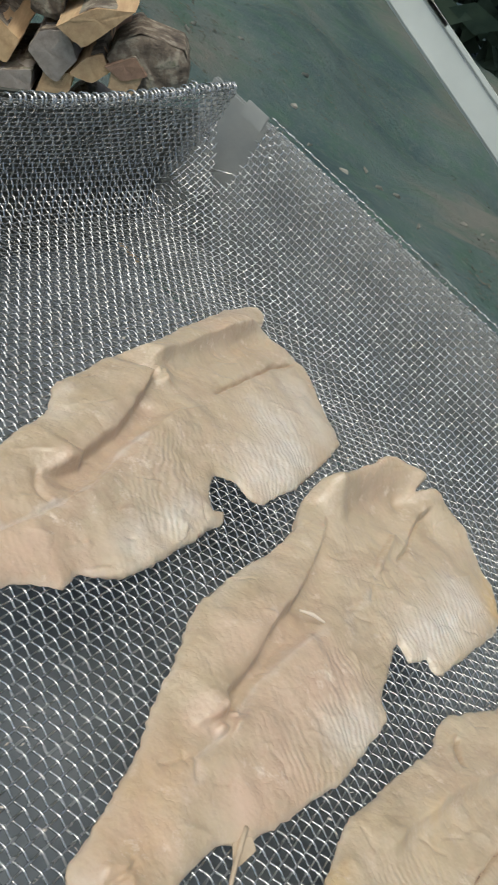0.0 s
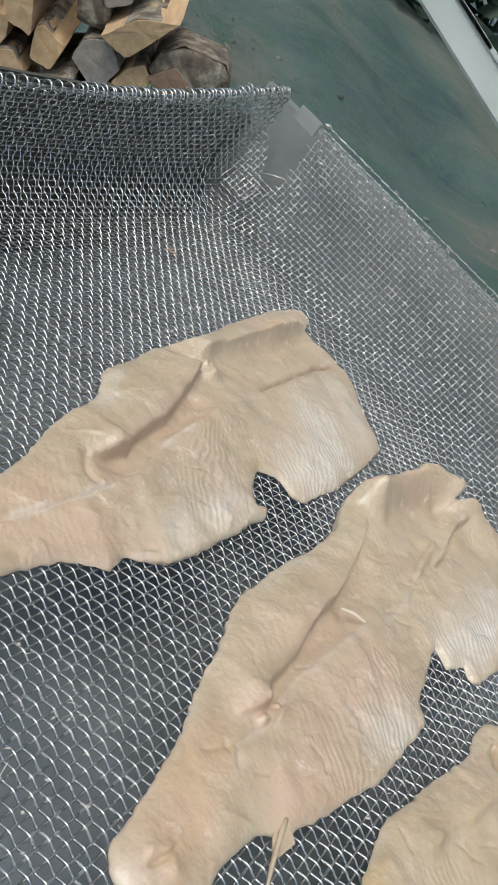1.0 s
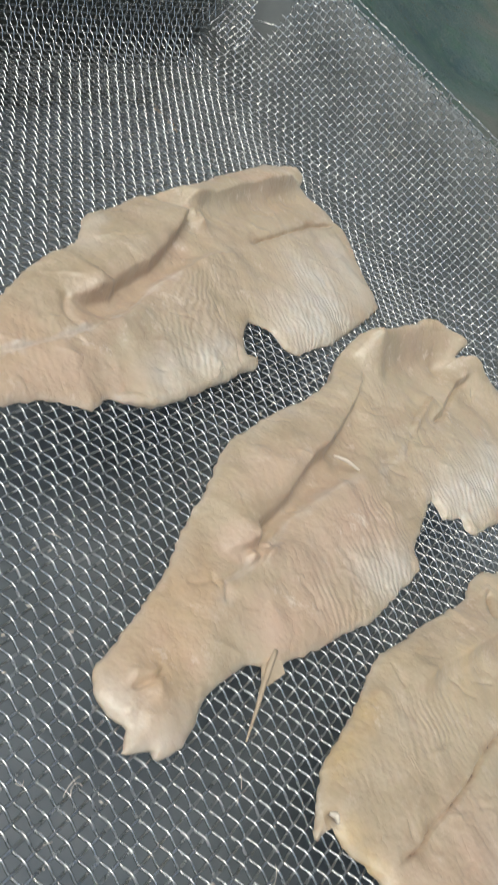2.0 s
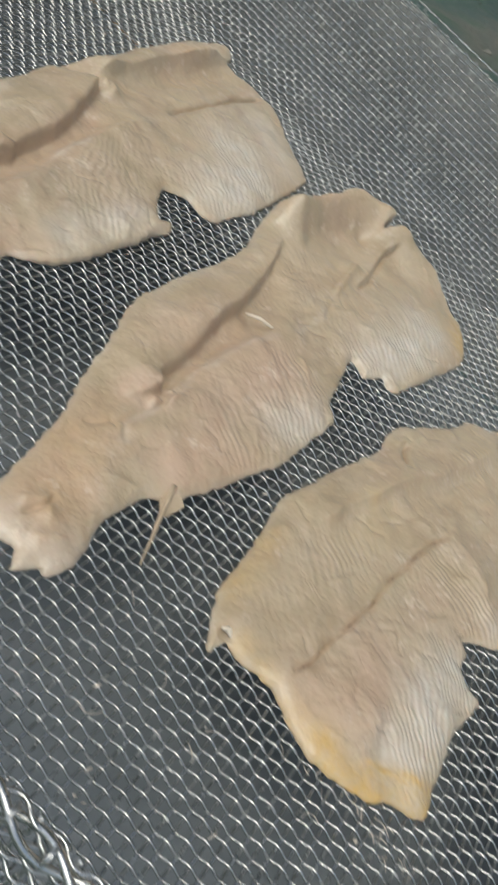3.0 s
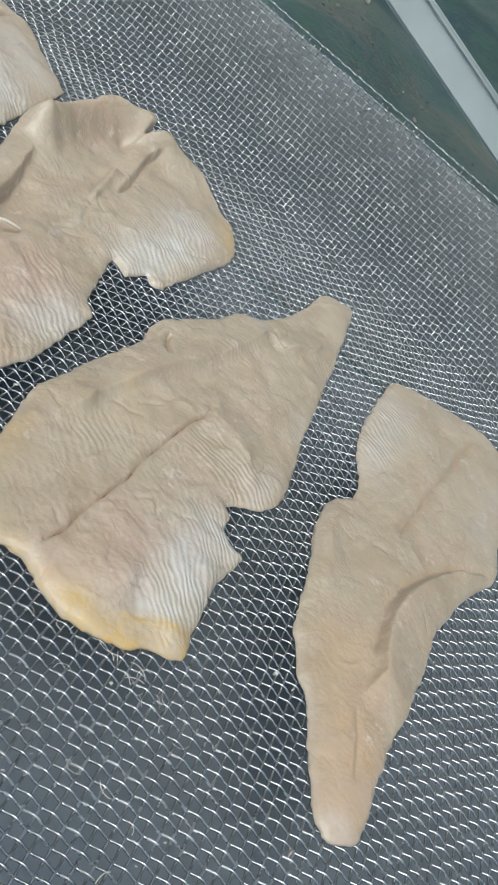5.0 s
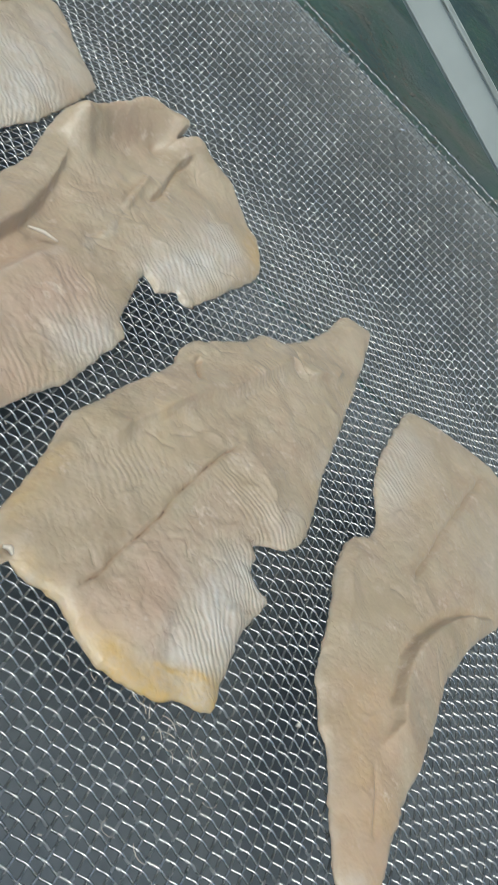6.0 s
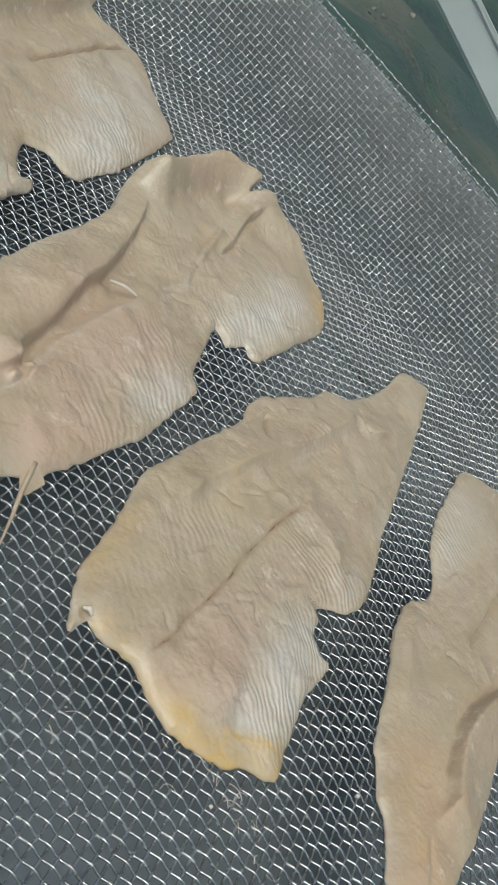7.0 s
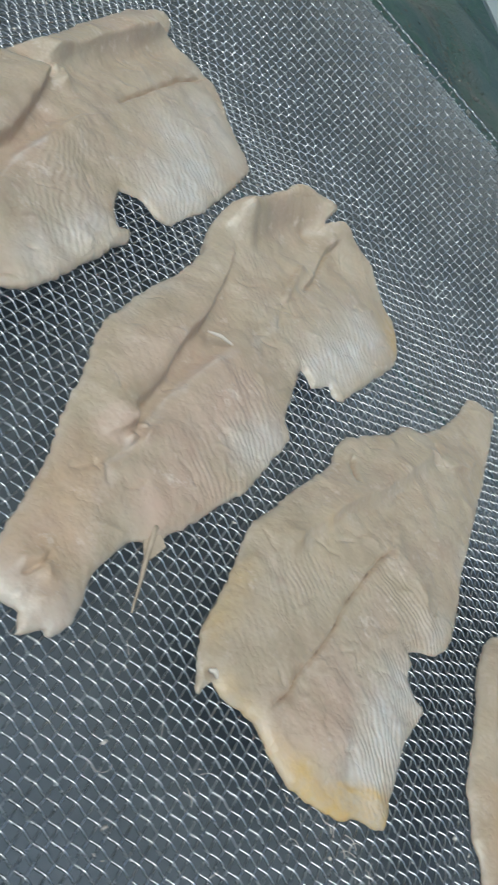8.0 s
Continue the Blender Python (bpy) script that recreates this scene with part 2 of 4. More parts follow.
def split_wood(name, pale, deep):
    m, nt, p = mat(name)
    tc = node(nt, "TexCoord").outputs["Object"]
    mp = node(nt, "Mapping", Scale=(1.0, 9.0, 9.0))
    nt.links.new(tc, mp.inputs["Vector"])
    grain = noise_tex(nt, 6.0, 8.0, 0.65, mp.outputs[0])
    blot = noise_tex(nt, 9.0, 4.0)
    c = ramp(nt, grain, ((0.3, deep), (0.62, pale)))
    c = mix(nt, calc(nt, "MULTIPLY_ADD", blot, 1.4, -0.45), c, tuple(0.55 * v for v in pale))
    info = nt.nodes.new("ShaderNodeObjectInfo")
    c = mix(nt, calc(nt, "MULTIPLY", info.outputs["Random"], 0.3), c, (0.30, 0.25, 0.20))
    nt.links.new(c, p.inputs["Base Color"])
    p.inputs["Roughness"].default_value = 0.85
    bump(nt, p, grain, 0.8, 0.004)
    return m


WOOD_TAN = split_wood("split_birch", (0.76, 0.52, 0.28), (0.46, 0.27, 0.13))
WOOD_RED = split_wood("reddish_split_wood", (0.36, 0.20, 0.12), (0.20, 0.10, 0.06))
WOOD_GREY = split_wood("weathered_split_wood", (0.42, 0.37, 0.32), (0.24, 0.20, 0.17))

# ---- ground and distance ----
GZ = -0.85


def ground_z(x, y):
    """The height of the ground: level round the tray and the woodpile, uneven beyond."""
    far = min(1.0, max(0.0, (y - 2.3) / 1.5))
    bumps = 0.16 * noise.noise(Vector((x * 0.9, y * 0.9, 2.0))) + 0.06 * noise.noise(Vector((x * 2.7, y * 2.7, 4.0))) + 0.02 * noise.noise(Vector((x * 8, y * 8, 6.0)))
    return GZ + far * min(bumps, 0.15)


def ground_sheet():
    """One uneven sheet, fine near the tray and coarse far off, level round the tray and the woodpile."""
    u = np.linspace(-1, 1, 121)
    run = 2.2 * np.sinh(u * 4.0) / math.sinh(4.0) * 27.3
    v = []
    for y in run + 3.0:
        for x in run - 0.6:
            v.append((x, y, ground_z(x, y)))
    n = len(run)
    f = [(j * n + i, j * n + i + 1, (j + 1) * n + i + 1, (j + 1) * n + i) for j in range(n - 1) for i in range(n - 1)]
    return tagged(obj("ground", v, f, SOIL), "dark uneven forest ground with moss, litter and wood chips", "ground", kind="structure")


ground_sheet()


def litter(n, seed):
    """Dead leaves and bits of moss, thick in some patches and thin in others."""
    rng = np.random.default_rng(seed)
    v, f = [], []
    while len(f) < n:
        d, a = rng.uniform(1.9, 7.0), rng.uniform(-0.75, 0.55)
        x, y = -0.3 + d * math.sin(a), d * math.cos(a)
        if noise.noise(Vector((x * 1.1, y * 1.1, 9.0))) + rng.normal(0, 0.12) < 0.02 or y < 1.9:
            continue
        z = ground_z(x, y)
        s, q = rng.uniform(0.005, 0.017), rng.uniform(0, 6.28)
        c = np.array((x, y, z + 0.006 + rng.uniform(0, 0.004)))
        a1 = np.array((math.cos(q), math.sin(q), rng.normal(0, 0.1))) * s
        b1 = np.array((-math.sin(q), math.cos(q), rng.normal(0, 0.1))) * s * rng.uniform(0.3, 0.6)
        k = len(v)
        v += [c - a1, c - b1, c + a1, c + b1 + (0, 0, s * 0.2)]
        f += [(k, k + 1, k + 2, k + 3)]
    return tagged(obj("leaf_litter", v, f, LITTER, smooth=False), "brown and mossy green leaf litter on the ground", "leaf litter", kind="stuff")


litter(9000, 14)


def chips(n, seed):
    rng = np.random.default_rng(seed)
    v, f = [], []
    for i in range(n):
        d = rng.uniform(1.2, 5.5)
        a = rng.uniform(-0.7, 0.5)
        x, y = -0.3 + d * math.sin(a), d * math.cos(a)
        s, q = rng.uniform(0.006, 0.03) * (0.6 + d * 0.15), rng.uniform(0, 6.28)
        ux, uy = math.cos(q) * s, math.sin(q) * s
        t = rng.uniform(0.3, 0.7)
        k = len(v)
        z = ground_z(x, y) + 0.010
        v += [(x - ux, y - uy, z), (x - uy * t, y + ux * t, z + 0.012), (x + ux, y + uy, z + 0.004), (x + uy * t, y - ux * t, z + 0.002),
              (x - ux, y - uy, z - 0.01), (x - uy * t, y + ux * t, z), (x + ux, y + uy, z - 0.008), (x + uy * t, y - ux * t, z - 0.01)]
        f += [(k, k + 3, k + 2, k + 1), (k + 4, k + 5, k + 6, k + 7)] + [(k + a0, k + (a0 + 1) % 4, k + 4 + (a0 + 1) % 4, k + 4 + a0) for a0 in range(4)]
    return tagged(obj("wood_chips", v, f, CHIP, smooth=False), "pale wood chips scattered over the dark ground", "wood chips", kind="stuff")


chips(70, 8)


def leaf_screen(name, seed, x0, y0, x1, y1, height, n):
    """A dark wood edge: stems and a mass of small leaves, raised high to block the sky."""
    rng = np.random.default_rng(seed)
    v, f = [], []
    for i in range(n):
        u = rng.uniform(0, 1)
        top = height * (0.75 + 0.25 * math.sin(u * 23 + seed) * math.sin(u * 7.3))
        x, y = x0 + (x1 - x0) * u + rng.normal(0, 0.5), y0 + (y1 - y0) * u + rng.normal(0, 0.5)
        z = GZ + top * rng.uniform(0, 1) ** 0.8
        s = rng.uniform(0.2, 0.5)
        d = rng.normal(0, 1, (2, 3))
        d /= np.linalg.norm(d, axis=1)[:, None]
        c, a, b = np.array((x, y, z)), d[0] * s, d[1] * s * 0.6
        k = len(v)
        v += [c - a, c - b * 0.8 + a * 0.2, c + a, c + b]
        f += [(k, k + 1, k + 2, k + 3)]
    return tagged(obj(name, v, f, LEAF, smooth=False), "dark green leafy mass, mostly unseen, added to darken the reflected sky", "bushes", kind="stuff")


# added height, mostly unseen: keeps the low sky out of the cross wires' reflections
leaf_screen("sky_screen", 1, -16, 5, -3, 13, 24.0, 34000)
leaf_screen("sky_screen", 2, -4, 13, 9, 13, 24.0, 34000)
leaf_screen("sky_screen", 3, 8, 13, 17, 3, 22.0, 26000)

# ---- the dark box under the tray ----
XB, XE, YF, YR, P, PY = -0.338, 0.26, 0.088, 0.476, 0.0033, 0.00306
box = tagged(new("smoker_box"), "dark steel smoking box under the wire tray", "smoker")
part("bottom_sheet", slab(XB - 0.03, XE + 0.03, 0.115, YR + 0.012, -0.062, -0.056), DARK_STEEL, box, "dark sooty steel sheet")
# added sheet: the pale smoke behind the mesh side is put into its grey
part("smoke_backing", slab(XB - 0.0205, XE + 0.03, YR + 0.014, YR + 0.018, -0.0555, 0.062), GREY_STEEL, box, "light grey sheet standing in for smoke behind the mesh side")
# added sheet: its dark olive-brown gives the dim smoky view through the back wall
part("dim_backing", slab(XB - 0.020, XB - 0.016, 0.115, YR + 0.0136, -0.0555, 0.041), DIM_BROWN, box, "dark sheet added behind the back wall for the dim view")
for lx in (XB, XE):
    for ly in (0.13, YR - 0.01):
        part("leg", slab(lx - 0.015, lx + 0.015, ly - 0.015, ly + 0.015, GZ, -0.0625), DARK_STEEL, box)

# ---- white rail ----
rail = tagged(new("rail"), "white painted flat metal rail beyond the tray", "rail")


def bar(name, a, b, w, h, material, parent, label=""):
    a, b = Vector(a), Vector(b)
    bm = slab(-w / 2, w / 2, -h / 2, h / 2, 0, (b - a).length, 0.004)
    bm.transform(Matrix.Translation(a) @ (b - a).to_track_quat("Z", "Y").to_matrix().to_4x4())
    return part(name, bm, material, parent, label)


RAIL_A, RAIL_B = (-3.3, 1.2, 0.746), (2.3, 1.2, -0.587)
bar("beam", RAIL_A, RAIL_B, 0.02, 0.0415, WHITE_PAINT, rail)
bar("lip", (RAIL_A[0], 1.189, RAIL_A[2] + 0.0235), (RAIL_B[0], 1.189, RAIL_B[2] + 0.0235), 0.004, 0.003, WHITE_PAINT, rail, "thin folded edge of the rail")
for q in (0.02, 0.98):
    foot = Vector(RAIL_A).lerp(Vector(RAIL_B), q)
    bar("post", (foot.x, foot.y, GZ), (foot.x, foot.y, foot.z - 0.022), 0.018, 0.04, WHITE_PAINT, rail)


# ---- wire tray ----
tray = tagged(new("wire_tray"), "stainless woven wire mesh tray with upturned sides and looped rim", "tray")
RAD, RB = 0.00038, 0.024
DROP = 0.00092


def rim_height(y):
    """The back wall sinks a little away from the corner."""
    return float(np.interp(YR - y, (0.0, 0.05, 0.095, 0.131, 0.165, 0.2, 0.4), (0.068, 0.0582, 0.0515, 0.0485, 0.047, 0.045, 0.042)))


def profile(lo, hi, h_lo, h_hi, r_hi=0.024):
    """Points of a tray section from rim to rim: wall, bend, floor, bend, wall; (across, up)."""
    pts = []
    for q in np.linspace(h_lo, RB, 12)[:-1]:
        pts.append((lo, q))
    for a in np.linspace(0, math.pi / 2, 10):
        pts.append((lo + RB - RB * math.cos(a), RB - RB * math.sin(a)))
    for q in np.linspace(lo + RB, hi - r_hi, 12)[1:-1]:
        pts.append((q, 0.0))
    for a in np.linspace(0, math.pi / 2, 14):
        pts.append((hi - r_hi + r_hi * math.sin(a), r_hi - r_hi * math.cos(a)))
    for q in np.linspace(r_hi, h_hi, 12)[1:]:
        pts.append((hi, q))
    return np.array(pts)


def along(pts, step):
    """Evenly spaced points and inward normals on a section, with their distances along it."""
    seg = np.hypot(*np.diff(pts, axis=0).T)
    s = np.concatenate([[0], np.cumsum(seg)])
    q = np.arange(0, s[-1], step)
    xy = np.stack([np.interp(q, s, pts[:, k]) for k in (0, 1)], axis=1)
    t = np.gradient(xy, axis=0)
    t /= np.linalg.norm(t, axis=1)[:, None]
    return q, xy, np.stack([-t[:, 1], t[:, 0]], axis=1)


def wave(q, offset, amp, pitch=P):
    s = np.sin(np.pi * (q - offset) / pitch)
    return amp * np.sign(s) * np.abs(s) ** 0.8


def hook(end, inward, up, r):
    """A loop that closes round the rim rod."""
    a = np.linspace(0, 1.65 * math.pi, 10)
    c = np.array(end) + np.array(inward) * r
    return [c - np.array(inward) * r * math.cos(k) + np.array(up) * r * math.sin(k) for k in a]


AMP_X, AMP_Y = 0.00060, 0.00014


def splay(x, y, z):
    """The front wall leans outwards towards the back end."""
    return y - np.where(y < YF + 0.02, 0.6 * np.clip(-0.06 - x, 0.0, 0.08) * np.clip(z / 0.06, 0, 1), 0.0)


rng = np.random.default_rng(12)
R_SIDE = 0.046
SIDE = profile(YF, YR, 0.064, 0.0708, R_SIDE)
side_q, side_p, side_n = along(SIDE, PY)
FLOOR_LO, FLOOR_HI = YF + RB * 0.8, YR - RB * 0.8
# wires that run the length of the tray
ARC = 0.068 - RB + RB * math.pi / 2 - XB - RB
for i, (y, z) in enumerate(side_p):
    radius = RAD
    if FLOOR_LO < y < FLOOR_HI and z < 0.003:
        sec = profile(XB, XE, rim_height(y), 0.06)
        q, p, n = along(sec, P / 3)
        w = wave(q + 0.068 - rim_height(y) + (i % 2) * P, P * 0.5, AMP_X)
        wob = 0.0002 * np.sin(q * 31 + i * 1.7) + rng.normal(0, 0.00012)
        path = np.stack([p[:, 0] + n[:, 0] * w, y + wob, p[:, 1] + z + n[:, 1] * w - DROP], axis=1)
        if i % 2 or y > YR - 0.15:
            path = np.concatenate([np.array(hook(path[0], (-1, 0, 0), (0, 0, 1), 0.0026 + rng.normal(0, 0.0003)))[::-1], path])
            radius = np.where(np.arange(len(path)) < 12, RAD * 1.45, RAD)
    else:
        xs = np.arange(XB + (0.029 if z > 0.026 else 0.004) + rng.normal(0, 0.0012), XE, P / 3)
        k = side_n[i]
        w = wave(xs + ARC + (i % 2) * P, P * 0.5, AMP_X * (1.0 + 0.2 * min(1.0, z / 0.015)))
        wob = 0.0004 * np.sin(xs * 17 + i * 0.4)
        path = np.stack([xs, splay(xs, y + k[0] * w, np.full(len(xs), z)), z + k[1] * w - DROP + wob], axis=1)
    v, f = tube(path, radius, 5)
    obj("lengthwise_wire", v, f, WIRE, tray)
# wires that run across the tray
cross = along(profile(XB, XE, 0.068, 0.06), P)
q, p, n = along(SIDE, P / 3)
for j, (x, z) in enumerate(cross[1]):
    if XB + RB * 0.8 < x < XE - RB * 0.8 and z < 0.003:
        w = wave(q + ((j + 1) % 2) * PY, PY * 0.5, 1.0, PY) * (AMP_Y + 0.00042 * np.clip(p[:, 1] / 0.012, 0, 1))
        wob = 0.0002 * np.sin(q * 23 + j * 2.1)
        path = np.stack([x + wob, p[:, 0] + n[:, 0] * w, p[:, 1] + n[:, 1] * w - DROP + z], axis=1)
        path[:, 1] = splay(path[:, 0], path[:, 1], path[:, 2])
        keep = (path[:, 0] > XB + 0.029) | (path[:, 2] < 0.026) | (path[:, 1] < 0.3)
        path = path[keep]
        path = path[:len(path) - rng.integers(0, 3)]
        path[-2:, 0] += rng.normal(0, 0.0005)
        if j % 2:
            path = np.concatenate([np.array(hook(path[0], (0, -1, 0), (0, 0, 1), 0.0014 + rng.normal(0, 0.0002)))[::-1], path])
    else:
        ys = np.arange(YF + 0.012, YR + (0.004 if z > 0.035 else -0.004) + rng.normal(0, 0.001), P / 3)
        k = cross[2][j]
        w = wave(ys + (j % 2) * PY, 0.0, AMP_Y, PY)
        scale_z = np.array([rim_height(y) for y in ys]) / 0.068 if x < 0 else 1.0
        path = np.stack([x + k[0] * w, ys, z * scale_z + k[1] * w - DROP], axis=1)
    v, f = tube(path, RAD, 5)
    obj("cross_wire", v, f, WIRE, tray)
# upright wires that close the back wall up to the corner slit
for i, y in enumerate(np.arange(YR - 0.0285, YR + 0.006, PY)):
    low = R_SIDE - math.sqrt(max(0.0, R_SIDE ** 2 - (y - YR + R_SIDE) ** 2))
    zs = np.arange(min(low, 0.03) + 0.004, rim_height(y), P / 3)
    w = wave(zs + (i % 2) * P, 0.0, AMP_X)
    lean = 0.004 * (1 - zs / 0.068) ** 2
    path = np.stack([XB + w + lean, np.full(len(zs), y) + 0.0002 * np.sin(zs * 90), zs - DROP], axis=1)
    path = np.concatenate([path, np.array(hook(path[-1], (-1, 0, 0), (0, 0, 1), 0.0026))])
    v, f = tube(path, RAD * 1.2, 5)
    obj("upright_wire", v, f, WIRE, tray)
# the lower corner is closed: the back wall's mesh folds round on to the long side
for i, (y, z) in enumerate(side_p):
    if y > YR - 0.03 and 0.02 < z < 0.048:
        xs = np.arange(XB, XB + 0.75 * (0.05 - z) + rng.normal(0, 0.0008) + 0.002, P / 3)
        if len(xs) > 2:
            v, f = tube(np.stack([xs, y - 0.001 + wave(xs + ARC + (i % 2) * P, P * 0.5, AMP_X), np.full(len(xs), z)], axis=1), RAD, 5)
            obj("corner_wire", v, f, WIRE, tray)
for k in range(1, 8):
    x = XB + k * P
    low = 0.012
    zs = np.arange(low, 0.05 - (x - XB) / 0.75 + 0.003, P / 3)
    if len(zs) > 2:
        ys = YR - R_SIDE + np.sqrt(np.maximum(0.0, R_SIDE ** 2 - np.maximum(0.0, R_SIDE - zs) ** 2))
        v, f = tube(np.stack([np.full(len(zs), x), ys - 0.001 + wave(zs + k * P, 0.0, 0.0004), zs], axis=1), RAD, 5)
        obj("corner_wire", v, f, WIRE, tray)
v, f = tube([(XB + 0.010, YR - 0.002, 0.021), (XB + 0.020, YR - 0.003, 0.029), (XB + 0.031, YR - 0.001, 0.034)], 0.00038, 5)
obj("loose_wire", v, f, WIRE, tray, "single loose bright wire end")
# rim rods
ys = np.linspace(YF, YR + 0.007, 60)
v, f = tube(np.stack([np.full(60, XB - 0.0026) + 0.0008 * np.sin(ys * 40), ys, np.array([rim_height(y) for y in ys]) - DROP + 0.0006 * np.sin(ys * 55)], axis=1), 0.0008, 6)
obj("rim_rod", v, f, WIRE, tray)
xt = np.linspace(XB + 0.03, XE, 900)
for turn in (0.0, math.pi):
    sway = 0.0007 * np.sin(xt * 37)
    v, f = tube(np.stack([xt, splay(xt, np.full(900, YF - 0.0018), np.full(900, 0.064)) + 0.0015 * np.cos(xt * 300 + turn), 0.064 - DROP + sway + 0.0015 * np.sin(xt * 300 + turn)], axis=1), 0.00062, 6)
    obj("twisted_rim_wire", v, f, WIRE, tray)
# small beads added where bright glints sit on the long side
v, f = tube([(-0.0515, YR - 0.0012, 0.0605), (-0.0500, YR - 0.0022, 0.0620), (-0.0480, YR - 0.0012, 0.0635)], (0.0004, 0.0012, 0.0004), 6)
obj("glint_bead", v, f, WIRE, tray, "small wire bead standing in for a bright glint")
for bx, bz in ((XB + 0.037, 0.058), (XB + 0.041, 0.053)):
    v, f = tube([(bx - 0.002, YR - 0.001, bz), (bx, YR - 0.002, bz + 0.0005), (bx + 0.002, YR - 0.001, bz + 0.001)], (0.0004, 0.001, 0.0004), 6)
    obj("glint_bead", v, f, WIRE, tray, "small wire bead standing in for a bright glint")
part("corner_tab", slab(XB + 0.012, XB + 0.028, YR - 0.001, YR + 0.0004, 0.060, 0.069, 0.0004), GREY_STEEL, tray, "small bent grey steel corner tab")


# ---- fish fillets ----
def loop_curve(pts, step, seed, jag):
    """A closed smooth outline through the given corners, slightly ragged."""
    p = np.array(pts, float) / 1000
    n, out = len(p), []
    for i in range(n):
        a, b, c, d = p[i - 1], p[i], p[(i + 1) % n], p[(i + 2) % n]
        m = max(2, int(np.linalg.norm(c - b) / step))
        for k in range(m):
            t = k / m
            s = 0.5 * ((2 * b) + (c - a) * t + (2 * a - 5 * b + 4 * c - d) * t * t + (3 * b - a - 3 * c + d) * t ** 3)
            lin = b + (c - b) * t
            s = 0.6 * s + 0.4 * lin
            v = noise.noise_vector(Vector((s[0] * 420, s[1] * 420, seed * 7.1)))
            w = noise.noise_vector(Vector((s[0] * 70, s[1] * 70, seed * 3.3)))
            out.append((s[0] + jag * (v.x + w.x), s[1] + jag * (v.y + w.y)))
    return np.array(out)


def inside(pts, poly):
    x, y = pts[:, 0:1], pts[:, 1:2]
    x0, y0 = poly[:, 0][None], poly[:, 1][None]
    x1, y1 = np.roll(poly[:, 0], -1)[None], np.roll(poly[:, 1], -1)[None]
    hit = ((y0 > y) != (y1 > y)) & (x < (x1 - x0) * (y - y0) / (y1 - y0 + 1e-15) + x0)
    return hit.sum(axis=1) % 2 == 1


def to_line(pts, line, closed=False):
    """Distance to a polyline, signed (plus: to its left), and how far along it (0 to 1)."""
    a = line if closed else line[:-1]
    b = np.roll(line, -1, axis=0) if closed else line[1:]
    d = b - a
    ln = (d ** 2).sum(1) + 1e-15
    rel = pts[:, None, :] - a[None]
    t = np.clip((rel * d[None]).sum(2) / ln[None], 0, 1)
    off = rel - t[:, :, None] * d[None]
    dist = np.sqrt((off ** 2).sum(2))
    k = dist.argmin(1)
    r = np.arange(len(pts))
    cr = d[k, 0] * rel[r, k, 1] - d[k, 1] * rel[r, k, 0]
    return dist[r, k], np.where(cr >= 0, 1.0, -1.0), (k + t[r, k]) / len(a)


def fade(u, ends):
    """Weakens a feature towards its ends."""
    return np.clip(np.minimum(u, 1 - u) / ends, 0, 1) if ends else np.ones_like(u)


